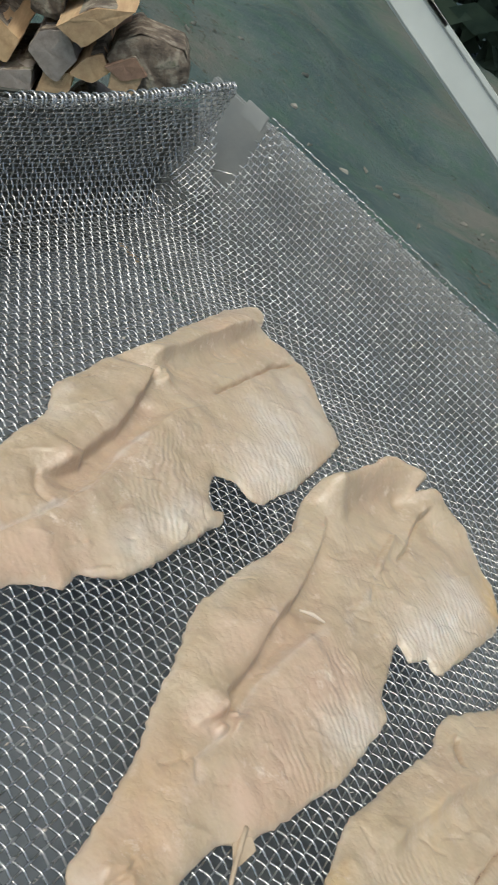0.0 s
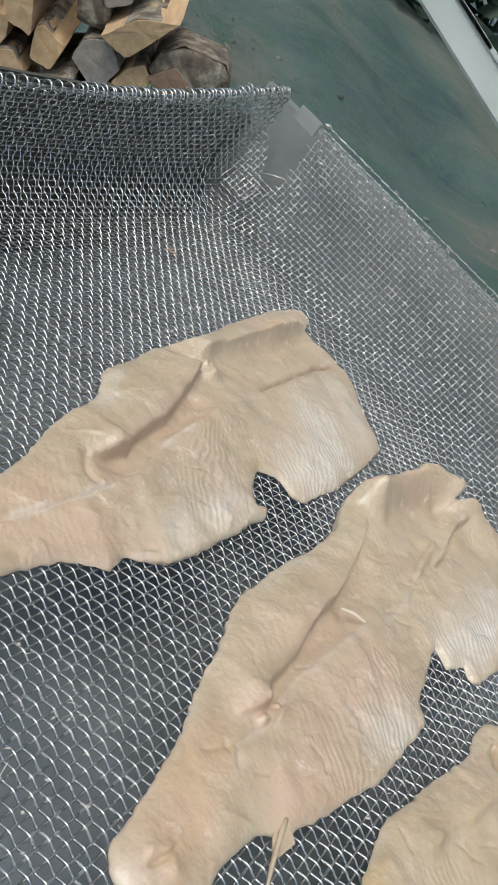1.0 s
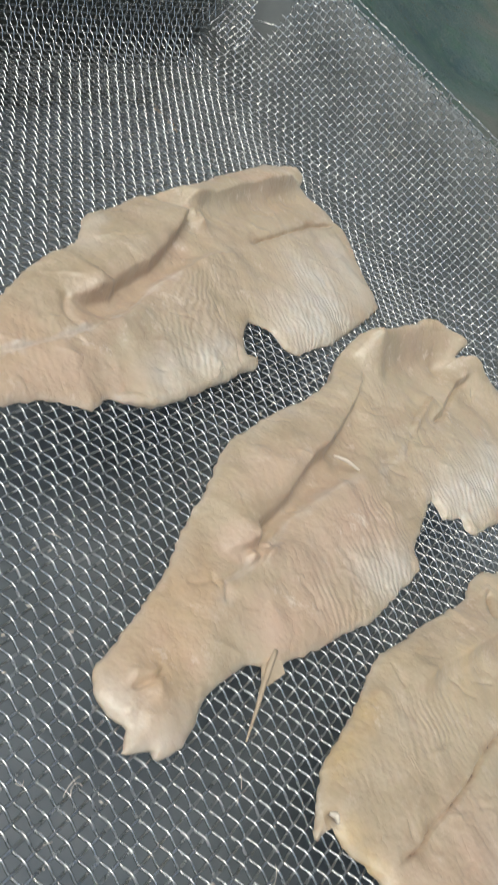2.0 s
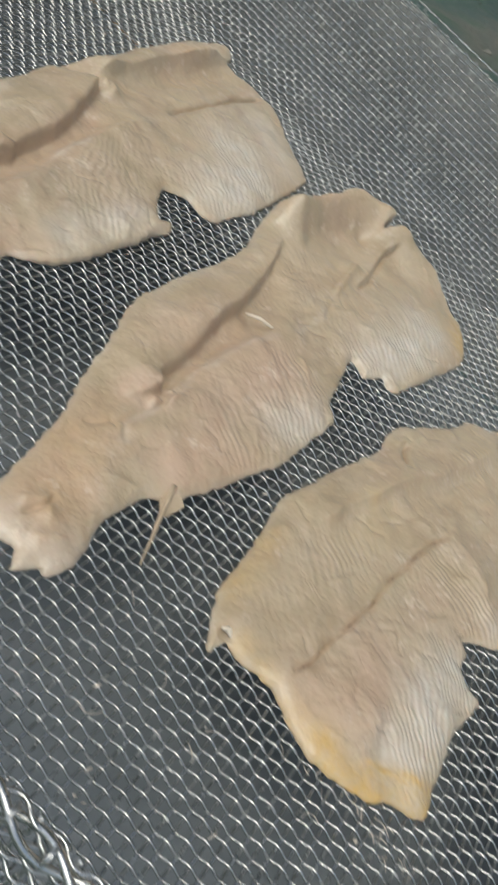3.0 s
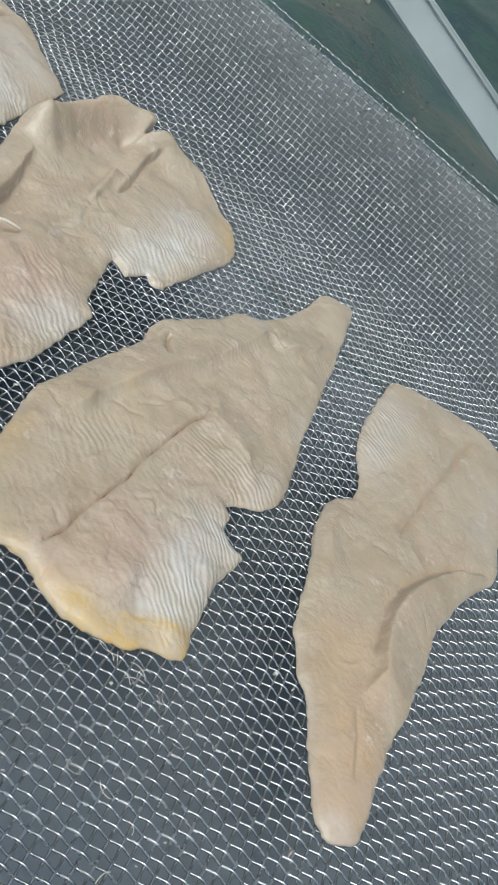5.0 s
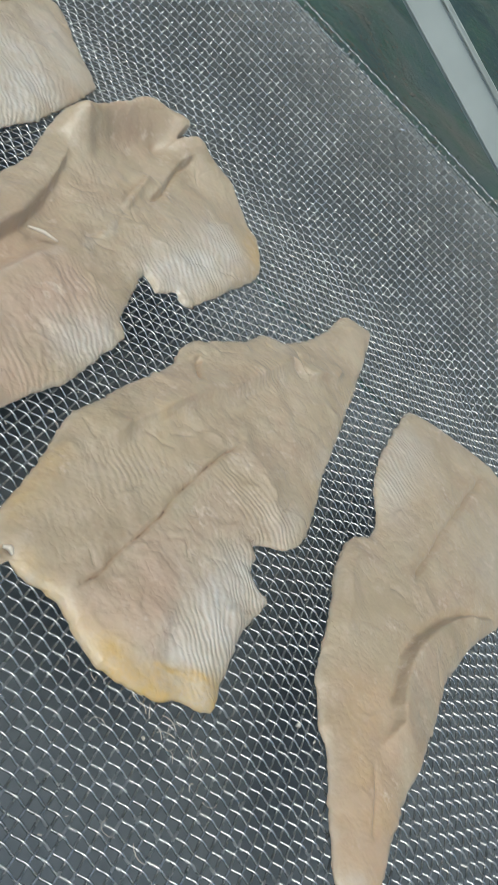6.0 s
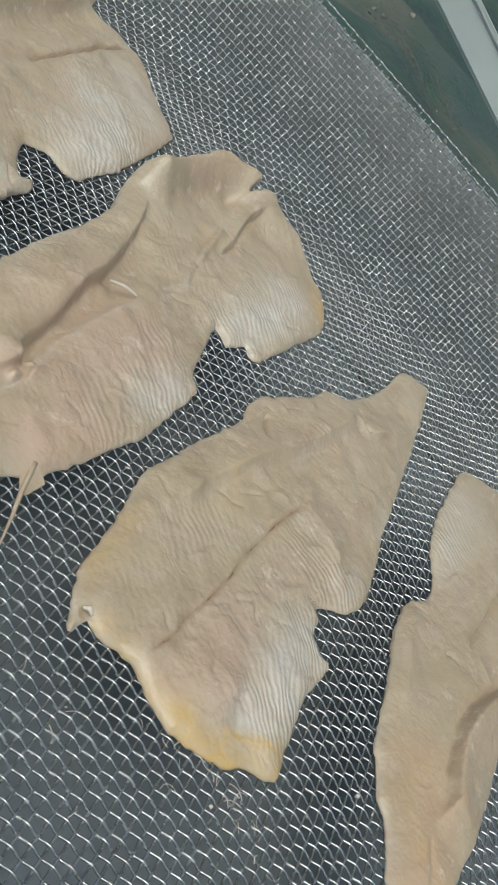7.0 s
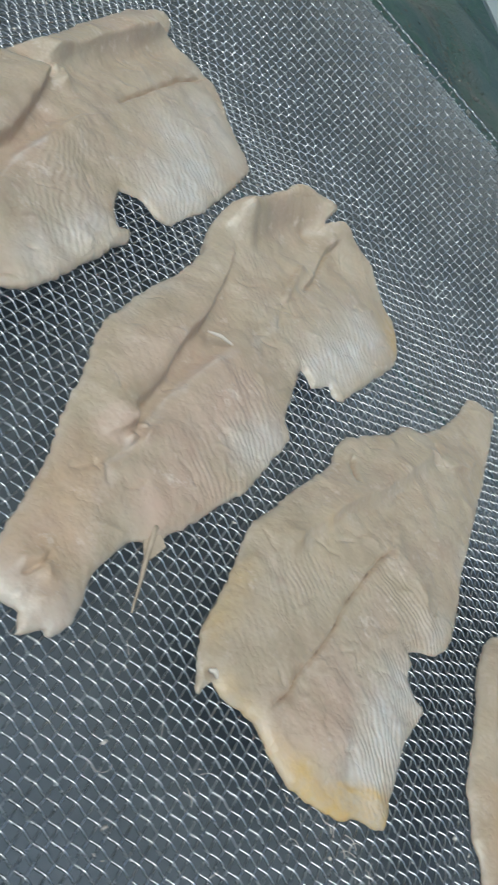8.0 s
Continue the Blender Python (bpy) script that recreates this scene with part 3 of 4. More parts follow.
def fillet(name, label, at, outline, thick, folds, lines, tints, ribs, seed, jag=0.0009, grain=60.0, wrinkles=56, turn_up=(), faint_ribs=0.4, lumps=0.75):
    """folds: (line, height, reach left, reach right); lines: (line, depth, half width, brownness of a true seam or of
    shade painted by a fold); tints: (line, reach, white, yellow, pink); ribs: (line, reach, pitch, direction).
    """
    from mathutils import geometry
    body = tagged(new(name), label, "fish fillet", "fish fillets on the tray")
    body.location = (*at, 0.0)
    rng = np.random.default_rng(seed)
    poly = loop_curve(outline, 0.0016, seed, jag)
    lo, hi = poly.min(0), poly.max(0)
    lines, folds = list(lines), list(folds)
    spots = rng.uniform(lo, hi, (260, 2))
    spots = spots[inside(spots, poly)]
    for k, c in enumerate(spots[:wrinkles]):
        a = radians(grain + (90 if k % 5 == 0 else 0) + rng.normal(0, 16))
        half = rng.uniform(0.002, 0.007)
        way = np.array((math.cos(a), math.sin(a))) * half
        kink = rng.normal(0, half * 0.12, 2)
        short = [tuple((c - way) * 1000), tuple((c + kink) * 1000), tuple((c + way) * 1000)]
        if k % 2:
            folds.append((short, rng.uniform(0.0002, 0.0006), rng.uniform(0.0005, 0.002), rng.uniform(0.0005, 0.002)))
        else:
            lines.append((short, rng.uniform(0.0002, 0.0006), rng.uniform(0.0004, 0.0008), rng.uniform(0.0, 0.2)))
    g = 0.0017
    gx, gy = np.meshgrid(np.arange(lo[0], hi[0], g), np.arange(lo[1], hi[1], g))
    gx = gx + (np.arange(gx.shape[0]) % 2)[:, None] * g / 2
    pts = np.stack([gx.ravel(), gy.ravel()], axis=1) + rng.normal(0, g * 0.1, (gx.size, 2))
    extra = []
    for line in [f[0] for f in folds] + [l[0] for l in lines]:
        ln = np.array(line, float) / 1000
        for a, b in zip(ln[:-1], ln[1:]):
            d = b - a
            length = np.linalg.norm(d) + 1e-9
            nrm = np.array((-d[1], d[0])) / length
            for t in np.arange(0, 1, 0.0011 / length):
                for o in (-0.0011, -0.0005, 0, 0.0005, 0.0011):
                    extra.append(a + d * t + nrm * o + rng.normal(0, 0.00004, 2))
    extra = np.array(extra)
    cell = set(map(tuple, np.floor(extra / 0.0013).astype(int)))
    pts = np.array([p for p in pts if tuple(np.floor(p / 0.0013).astype(int)) not in cell])
    rings = []
    for inset in (0.0004, 0.001, 0.0019):
        t = np.roll(poly, -1, 0) - np.roll(poly, 1, 0)
        t /= np.linalg.norm(t, axis=1)[:, None] + 1e-12
        for s in (1, -1):
            rings.append(poly + s * inset * np.stack([-t[:, 1], t[:, 0]], axis=1))
    rings = np.concatenate(rings)
    cand = np.concatenate([pts, extra])
    cand = cand[inside(cand, poly)]
    cand = cand[to_line(cand, poly, True)[0] > 0.0024]
    rings = rings[inside(rings, poly)]
    dr = to_line(rings, poly, True)[0]
    rings = rings[dr > 0.0003]
    allp = np.concatenate([poly, rings, cand])
    n = len(poly)
    res = geometry.delaunay_2d_cdt([Vector(p) for p in allp], [(i, (i + 1) % n) for i in range(n)], [], 1, 1e-6)
    v2 = np.array([tuple(p) for p in res[0]])
    tris = [tuple(t) for t in res[2]]
    edge_d, _, _ = to_line(v2, poly, True)
    z = 0.0008 + thick * (1 - np.exp(-edge_d / 0.0009)) * (0.34 + 0.66 * (1 - np.exp(-edge_d / 0.010)))
    z = z + np.array([0.0015 * noise.noise(Vector((p[0] * 30, p[1] * 30, seed))) + 0.0011 * noise.noise(Vector((p[0] * 85, p[1] * 85, seed + 5))) + 0.0007 * noise.noise(Vector((p[0] * 150, p[1] * 150, seed + 7))) + 0.0006 * abs(noise.noise(Vector((p[0] * 230, p[1] * 230, seed + 9)))) for p in v2]) * lumps * np.clip(edge_d / 0.004, 0, 1)
    brown = np.zeros(len(v2))
    warp = np.array([tuple(noise.noise_vector(Vector((p[0] * 110, p[1] * 110, seed * 2.0)))[:2]) for p in v2]) * 0.0011
    for line, height, left, right in folds:
        ln = np.array(line, float) / 1000
        d, s, u = to_line(v2 + warp, ln)
        reach = np.where(s > 0, left, right)
        wob = 1 + 0.18 * np.sin(u * 9 + seed) + 0.1 * np.sin(u * 17)
        z = z + height * wob * np.exp(-(d / reach) ** 1.6) * fade(u, 0.12)
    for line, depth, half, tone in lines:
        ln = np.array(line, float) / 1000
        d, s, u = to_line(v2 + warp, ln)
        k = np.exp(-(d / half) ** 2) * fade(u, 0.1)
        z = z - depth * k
        # tone browns true seams and also paints the shade beside folds
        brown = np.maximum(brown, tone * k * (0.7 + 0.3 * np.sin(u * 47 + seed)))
    for line, reach, lift in turn_up:
        d, s, u = to_line(v2, np.array(line, float) / 1000)
        z = z + lift * np.exp(-(d / reach) ** 2)
    z = np.maximum(z, 0.0008)
    col = np.zeros((len(v2), 4))
    for line, reach, *rgb in tints:
        d, s, u = to_line(v2, np.array(line, float) / 1000)
        k = np.exp(-((d + 2.5 * warp[:, 0]).clip(0) / reach) ** 2.4)
        for c in range(3):
            col[:, c] = np.maximum(col[:, c], k * rgb[c])
    phase = np.zeros(len(v2))
    fray = 0.0013 * np.array([noise.noise(Vector((p[0] * 210, p[1] * 210, seed * 1.3))) for p in v2])
    best = np.zeros(len(v2))
    a = radians(grain)
    phase = (v2[:, 0] * math.cos(a) + v2[:, 1] * math.sin(a) + 0.0018 * np.sin(v2[:, 0] * 130 + seed) + 1.2 * warp[:, 0] + fray) * 2 * math.pi / 0.0027
    faint = faint_ribs * np.clip(np.array([0.25 + 1.8 * noise.noise(Vector((p[0] * 28, p[1] * 28, seed + 3.3))) for p in v2]), 0, 1)
    for line, reach, pitch, angle in ribs:
        d, s, u = to_line(v2, np.array(line, float) / 1000)
        k = np.exp(-(d / reach) ** 3)
        a = radians(angle)
        bend = 0.0016 * np.sin(v2[:, 0] * 130 + seed) + 0.0012 * np.sin(v2[:, 1] * 210) + 1.1 * warp[:, 0] + fray
        ph = (v2[:, 0] * math.cos(a) + v2[:, 1] * math.sin(a) + bend) * 2 * math.pi / pitch
        phase = np.where((k > best) & (k > faint), ph, phase)
        best = np.maximum(best, k)
    col[:, 3] = np.maximum(best, faint)
    col[:, 1] = np.maximum(col[:, 1], 0.10 * np.exp(-edge_d / 0.003))
    col[:, 0] = np.maximum(col[:, 0], 0.4 * np.exp(-(edge_d / 0.0014) ** 2))
    m = len(v2)
    low = np.minimum(z - 0.0004, 0.0004)
    verts = np.concatenate([np.column_stack([v2, z]), np.column_stack([v2 * 0.994, low])])
    used = {}
    for t in tris:
        for a, b in zip(t, t[1:] + t[:1]):
            used[(a, b)] = True
    border = [(a, b) for (a, b) in used if (b, a) not in used]
    faces = tris + [(b, a, a + m, b + m) for a, b in border]
    flesh = obj("flesh", verts, faces, FLESH, body)
    for attr, width in (("marks", 4),):
        layer = flesh.data.color_attributes.new(attr, "FLOAT_COLOR", "POINT")
        layer.data.foreach_set("color", np.concatenate([col, col]).ravel())
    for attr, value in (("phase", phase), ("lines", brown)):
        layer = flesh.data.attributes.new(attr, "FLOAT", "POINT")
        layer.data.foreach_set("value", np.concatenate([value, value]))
    obj("skin", np.column_stack([v2 * 0.99, np.full(m, 0.0003)]), [t[::-1] for t in tris], SKIN, body, "thin silvery skin on the underside")
    return body


def strand(name, pts, radii, material, parent, label=""):
    p = np.array(pts, float) / 1000
    s = np.linspace(0, 1, len(p))
    q = np.linspace(0, 1, 14)
    v, f = tube(np.stack([np.interp(q, s, p[:, k]) for k in range(3)], axis=1), np.interp(q, s, np.array(radii) / 1000), 6)
    return obj(name, v, f, material, parent, label)


fish = fillet("fish_fillet", "pale beige opened fish fillet with folded belly flap and cut tail", (-0.192, 0.294),
    [(-4, -134), (-11, -115), (-14, -94), (-17, -82), (-25, -62), (-29, -44), (-32, -33), (-41, -21), (-43, -2), (-46, 23), (-44, 39), (-48, 63), (-50, 95), (-53, 127), (-51, 146), (-44, 146), (-35, 132), (-19, 134), (-11, 133), (-5, 134), (22, 114), (33, 107), (37, 100), (41, 58), (39, 25), (34, 20), (25, 21), (19, 13), (23, 5), (30, -3), (33, 2), (36, -3), (36, -22), (36, -40), (33, -62), (25, -74), (26, -82), (18, -94), (16, -105), (14, -116), (17, -135), (19, -149), (7, -149)],
    0.0040,
    [([(-10, -60), (-7, -44), (-10, -38), (-13, -18), (-21, 4), (-27, 17), (-31, 27)], 0.0060, 0.016, 0.0010),
     ([(-31, 27), (-29, 32), (-22, 24)], 0.0035, 0.0035, 0.003),
     ([(-36, 24), (-38, 48), (-38, 70), (-38, 96), (-38, 130)], 0.0058, 0.014, 0.0030),
     ([(3, -62), (2, -44), (-5, -21), (-7, -4), (-9, 17), (-8, 38)], 0.0022, 0.0014, 0.010), ([(30, -72), (34, -50), (35, -20), (33, -4)], 0.0012, 0.003, 0.003)],
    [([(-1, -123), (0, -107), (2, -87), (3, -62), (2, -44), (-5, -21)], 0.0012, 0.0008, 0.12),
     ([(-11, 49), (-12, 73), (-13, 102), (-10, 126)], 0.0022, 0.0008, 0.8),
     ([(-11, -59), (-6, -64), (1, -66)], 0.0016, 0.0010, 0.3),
     # next three: brown tone paints shade under the rolled edge and the flap
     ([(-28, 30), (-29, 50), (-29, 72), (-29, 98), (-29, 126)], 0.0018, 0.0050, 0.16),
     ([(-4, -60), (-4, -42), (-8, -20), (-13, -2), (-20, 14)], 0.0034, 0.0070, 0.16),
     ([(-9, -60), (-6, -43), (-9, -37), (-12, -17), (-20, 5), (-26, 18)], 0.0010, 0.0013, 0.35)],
    [([(15, 71), (29, 62), (33, 35)], 0.017, 1.0, 0, 0), ([(5, 105), (25, 95)], 0.012, 0.8, 0, 0), ([(28, -50), (30, -14)], 0.009, 0.8, 0, 0), ([(-38, -23), (-30, -35)], 0.006, 0.7, 0, 0), ([(31, -71), (32, -55), (34, -8)], 0.005, 0.6, 0.1, 0), ([(10, -102), (13, -84), (23, -74)], 0.014, 0, 0, 0.7), ([(4, -135), (0, -120), (-2, -90)], 0.015, 0, 0.12, 0.75), ([(-1, -123), (0, -107), (2, -87), (3, -62), (2, -44), (-5, -21), (-7, -4)], 0.0009, 1.0, 0, 0), ([(-4, -58), (-8, -20), (-16, 5)], 0.008, 0, 0, 0.6)],
    [([(2, -2), (14, -14), (20, -30)], 0.013, 0.0026, 40), ([(15, 71), (29, 62), (33, 35)], 0.020, 0.0026, 55)], 1)

fish = fillet("fish_fillet", "beige opened fish fillet with raised fold, bone and fin spike", (-0.096, 0.288),
    [(-9, -134), (-13, -128), (-16, -112), (-21, -94), (-29, -73), (-34, -58), (-39, -47), (-42, -36), (-42, -8), (-40, 10), (-42, 30), (-50, 55), (-46, 68), (-41, 92), (-41, 104), (-33, 117), (-22, 124), (-20, 112), (-12, 125), (0, 131), (20, 126), (28, 120), (35, 117), (44, 101), (46, 90), (42, 68), (36, 38), (32, 35), (28, 38), (24, 28), (16, 31), (19, 14), (23, -2), (29, -7), (28, -32), (27, -45), (21, -69), (17, -84), (14, -90), (10, -95), (9, -107), (10, -113), (13, -125), (12, -132), (9, -132), (5, -138), (2, -134), (-3, -135)],
    0.0040,
    [([(-16, -75), (-12, -64), (-16, -59), (-16, -47), (-17, -38), (-21, -24), (-23, -6), (-27, 17), (-34, 39), (-38, 51)], 0.0058, 0.015, 0.0012),
     ([(-7, 46), (-11, 66), (-14, 80)], 0.0022, 0.003, 0.002), ([(-6, 68), (-9, 85), (-11, 100), (-12, 114)], 0.0024, 0.007, 0.0012),
     ([(-46, 52), (-42, 80), (-40, 100), (-33, 116)], 0.0020, 0.005, 0.0045),
     ([(-7, -67), (-11, -44), (-10, -23), (-8, -7)], 0.0018, 0.002, 0.008), ([(-12, -70), (-6, -66), (-8, -60), (-13, -62)], 0.0022, 0.002, 0.002), ([(-8, -126), (-3, -120), (4, -124)], 0.0014, 0.002, 0.003), ([(-2, -132), (4, -128), (9, -122)], 0.0012, 0.002, 0.003)],
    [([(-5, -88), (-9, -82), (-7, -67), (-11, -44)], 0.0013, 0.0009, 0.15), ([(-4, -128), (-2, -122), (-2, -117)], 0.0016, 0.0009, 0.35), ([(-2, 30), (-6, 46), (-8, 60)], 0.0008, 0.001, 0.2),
     # from here: brown tone paints shade by the turned-up edge, tears and flap
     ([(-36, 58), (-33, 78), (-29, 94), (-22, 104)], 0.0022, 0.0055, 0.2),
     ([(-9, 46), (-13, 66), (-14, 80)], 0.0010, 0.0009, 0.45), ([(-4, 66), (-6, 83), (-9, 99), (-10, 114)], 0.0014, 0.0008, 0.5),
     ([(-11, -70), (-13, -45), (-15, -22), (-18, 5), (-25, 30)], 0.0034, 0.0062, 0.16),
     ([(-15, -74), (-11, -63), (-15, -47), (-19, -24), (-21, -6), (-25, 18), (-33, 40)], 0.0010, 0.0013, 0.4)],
    [([(-5, -88), (-9, -82), (-7, -67), (-11, -44), (-10, -23), (-8, -7), (-3, 14), (-3, 30), (-7, 46)], 0.0008, 0.5, 0, 0), ([(22, 37), (26, 60), (25, 84)], 0.012, 0.95, 0, 0), ([(21, -30), (26, -17)], 0.010, 0.8, 0, 0), ([(-4, -134), (4, -136), (11, -133), (12, -125)], 0.007, 0.9, 0, 0), ([(-42, -30), (-41, 0)], 0.004, 0.6, 0, 0), ([(32, 112), (42, 95)], 0.007, 0.1, 0.5, 0), ([(9, -77), (18, -62)], 0.012, 0, 0, 0.8), ([(-19, -41), (-14, -15), (0, -10), (0, -50)], 0.016, 0, 0, 0.6), ([(-15, -72), (-9, -62)], 0.006, 0, 0, 1.0), ([(0, -125), (-8, -110), (-14, -90)], 0.012, 0, 0.15, 0.7)],
    [([(8, -8), (19, -20), (15, -50)], 0.012, 0.0025, 55), ([(22, 37), (26, 60), (25, 84)], 0.016, 0.0025, 60)], 2,
    turn_up=[([(-46, 64), (-41, 92), (-38, 106), (-30, 119), (-21, 119)], 0.0115, 0.0135), ([(-10, 124), (6, 128)], 0.010, 0.005)])
strand("fin_spike", [(13, -84, 2.4), (17, -95, 2.0), (20, -102, 1.6), (23, -110, 1.2)], (0.9, 0.75, 0.5, 0.25), FIN, fish, "thin brownish fin spike")
web = np.array([(10, -86, 1.6), (13, -82, 2.0), (19, -86, 1.7), (18, -93, 1.5), (16.5, -94.5, 1.7)]) / 1000
obj("fin_web", np.concatenate([web, web - (0, 0, 0.0005)]), [(0, 4, 3, 2, 1), (5, 6, 7, 8, 9)] + [(k, (k + 1) % 5, 5 + (k + 1) % 5, 5 + k) for k in range(5)], FIN, fish, "thin brownish web at the root of the fin", smooth=False)
strand("bone", [(-18, -7, 6.5), (-14, -4, 7.0), (-9, -1, 6.2)], (0.4, 0.7, 0.4), BONE, fish, "small pale bone")

fish = fillet("fish_fillet", "broad beige fish fillet with yellow fatty edge and brown centre line", (-0.014, 0.262),
    [(-34, -86), (-39, -74), (-41, -69), (-42, -58), (-44, -43), (-47, -27), (-45, -15), (-41, 3), (-36, 26), (-38, 38), (-36, 48), (-22, 74), (-19, 85), (-10, 93), (-3, 108), (3, 132), (5, 152), (11, 156), (20, 159), (23, 145), (27, 110), (31, 57), (32, 48), (36, 17), (36, 6), (32, -4), (26, -8), (22, -13), (25, -16), (25, -21), (30, -26), (35, -27), (32, -44), (34, -64), (35.5, -71), (32, -75.5), (25, -77.5), (20, -82.5), (13, -84.5), (-1, -86.5), (-8, -83.5), (-15, -80.5), (-27, -82), (-31, -80), (-32, -86)],
    0.0040,
    [([(-36, -35), (-32, -15), (-28, -1), (-22, 21), (-14, 39), (-5, 73), (-3, 93)], 0.0034, 0.009, 0.0025),
     ([(-4, 83), (5, 82), (16, 97), (17, 109)], 0.0022, 0.006, 0.0012),
     ([(-2, 15), (4, 15), (18, 9), (29, -3)], 0.0014, 0.006, 0.004),
     ([(-20, -75), (0, -70), (14, -66)], 0.0014, 0.008, 0.008), ([(-12, -77), (-2, -79), (8, -77), (18, -74), (27, -69)], 0.0003, 0.0010, 0.002)],
    [([(-14, -76), (-11, -63), (-9, -44), (-7, -24), (-5, 0), (-1, 20)], 0.0016, 0.0005, 1.0), ([(-31, 40), (-29, 34), (-25, 26)], 0.0026, 0.0008, 1.0), ([(-34, -81), (-32, -80), (-30, -81)], 0.0015, 0.0016, 0.8), ([(-3, 93), (1, 84), (6, 82)], 0.0012, 0.0008, 0.4)],
    [([(25, -28), (22, -44), (23, -57), (22, -69)], 0.011, 1.0, 0, 0), ([(30, 10), (30, -2)], 0.006, 0.5, 0, 0), ([(2, -82), (10, -84), (20, -80), (28, -75), (34, -70)], 0.0055, 0.1, 0.9, 0), ([(0, -76), (11, -77), (21, -73), (31, -66)], 0.0011, 0.3, 0.9, 0), ([(-28, -80), (-6, -82)], 0.004, 0, 0.35, 0), ([(-40, -70), (-44, -45)], 0.006, 0, 0.35, 0), ([(-5, -75), (3, -62), (0, -50)], 0.012, 0, 0, 0.6), ([(-26, 0), (-24, -15)], 0.009, 0.35, 0.2, 0), ([(29, 52), (31, 42)], 0.004, 0.5, 0, 0)],
    [([(8, 2), (22, 0)], 0.012, 0.0024, 75), ([(25, -28), (22, -44), (23, -60)], 0.014, 0.0022, 50), ([(-24, -40), (-22, -20)], 0.009, 0.0028, 60), ([(-10, 45), (-7, 65)], 0.007, 0.0026, 70)], 3)
strand("bone", [(-34, -80.5, 3.4), (-32.6, -80, 4.2), (-31, -80.5, 3.4)], (0.5, 0.9, 0.4), BONE, fish, "small pale pinkish bone knob")

fish = fillet("fish_fillet", "smooth slender grey-beige fish fillet with flap and pale tail", (0.0715, 0.275),
    [(-31, 117), (-9, 128), (20, 136), (36, 128), (46, 122), (43, 92), (40, 64), (41, 47), (40, 39), (28, 17), (21, -7), (20, -21), (20, -31), (18, -46), (16, -59), (15, -69), (14, -81), (14, -91), (13, -97), (7, -102), (3, -102), (-2, -97), (-6, -88), (-14, -70), (-20, -62), (-26, -51), (-28, -43), (-29, -31), (-31, -19), (-34, -7), (-35, 8), (-32, 16), (-26, 24), (-27, 36), (-33, 53), (-35, 68), (-34, 88)],
    0.0040,
    [([(37, 39), (21, 24), (12, 11), (4, -5), (1, -19), (1, -30), (4, -44), (0, -56)], 0.0046, 0.012, 0.0012),
     ([(-31, 14), (-30, -5), (-26, -16), (-23, -32)], 0.0020, 0.004, 0.005)],
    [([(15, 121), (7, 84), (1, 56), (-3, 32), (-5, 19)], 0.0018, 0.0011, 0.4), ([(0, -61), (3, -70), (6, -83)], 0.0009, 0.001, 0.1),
     # the first line here paints shade along the flap edge
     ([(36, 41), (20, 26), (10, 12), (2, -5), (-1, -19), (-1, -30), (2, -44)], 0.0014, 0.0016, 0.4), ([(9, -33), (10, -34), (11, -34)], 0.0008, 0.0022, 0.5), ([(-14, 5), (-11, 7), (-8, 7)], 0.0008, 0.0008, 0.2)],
    [([(-34, 80), (-26, 95), (-27, 45)], 0.011, 0.6, 0, 0), ([(5, -99), (8, -103)], 0.0055, 1.0, 0, 0), ([(-10, -45), (2, -75), (5, -90)], 0.013, 0, 0.22, 0.75), ([(30, 60), (28, 90)], 0.012, 0.35, 0, 0)],
    [([(-30, 60), (-25, 90)], 0.012, 0.0026, 60)], 4, wrinkles=10, faint_ribs=0.06, lumps=0.35)


# ---- crumbs caught in the mesh ----
def crumbs(n, seed):
    rng = np.random.default_rng(seed)
    v, f = [], []
    for i in range(n):
        c = np.array((rng.uniform(-0.26, 0.14), rng.uniform(0.115, 0.40), 0.0))
        s = rng.uniform(0.0002, 0.0005)
        d = rng.normal(0, 1, (3, 3)) * s
        k = len(v)
        v += [c + d[0], c - d[0] * 0.8, c + d[1], c - d[1] * 0.7, c + abs(d[2]) * 0.8, c - abs(d[2])]
        f += [(k, k + 2, k + 4), (k + 2, k + 1, k + 4), (k + 1, k + 3, k + 4), (k + 3, k, k + 4), (k + 2, k, k + 5), (k + 1, k + 2, k + 5), (k + 3, k + 1, k + 5), (k, k + 3, k + 5)]
    return tagged(obj("crumbs", v, f, CRUMB), "tiny pale crumbs of fish stuck on the wires", "crumbs", kind="stuff")


crumbs(260, 5)


def shreds(n, seed):
    """Threads of flesh that cling to the wires, mostly where a fillet was laid down."""
    rng = np.random.default_rng(seed)
    v, f = [], []
    for i in range(n):
        if i % 2:
            c = np.array((rng.uniform(-0.02, 0.025), 0.174 + rng.normal(0, 0.003), 0.0006))
        else:
            c = np.array((rng.uniform(-0.17, 0.06), rng.uniform(0.115, 0.175), 0.0006))
        a, bend = rng.uniform(0, 6.28), rng.normal(0, 0.8)
        t = np.linspace(0, 1, 6)
        length = rng.uniform(0.002, 0.0055)
        path = c + np.stack([np.cos(a + bend * t) * t * length, np.sin(a + bend * t) * t * length, 0.0006 * np.sin(t * 3 + i)], axis=1)
        w, g = tube(path, rng.uniform(0.00007, 0.00015), 4)
        f += [[q + len(v) for q in face] for face in g]
        v += list(w)
    return tagged(obj("flesh_shreds", v, f, CRUMB), "thin pale threads of fish caught on the wires", "fish shreds", kind="stuff")


shreds(44, 9)


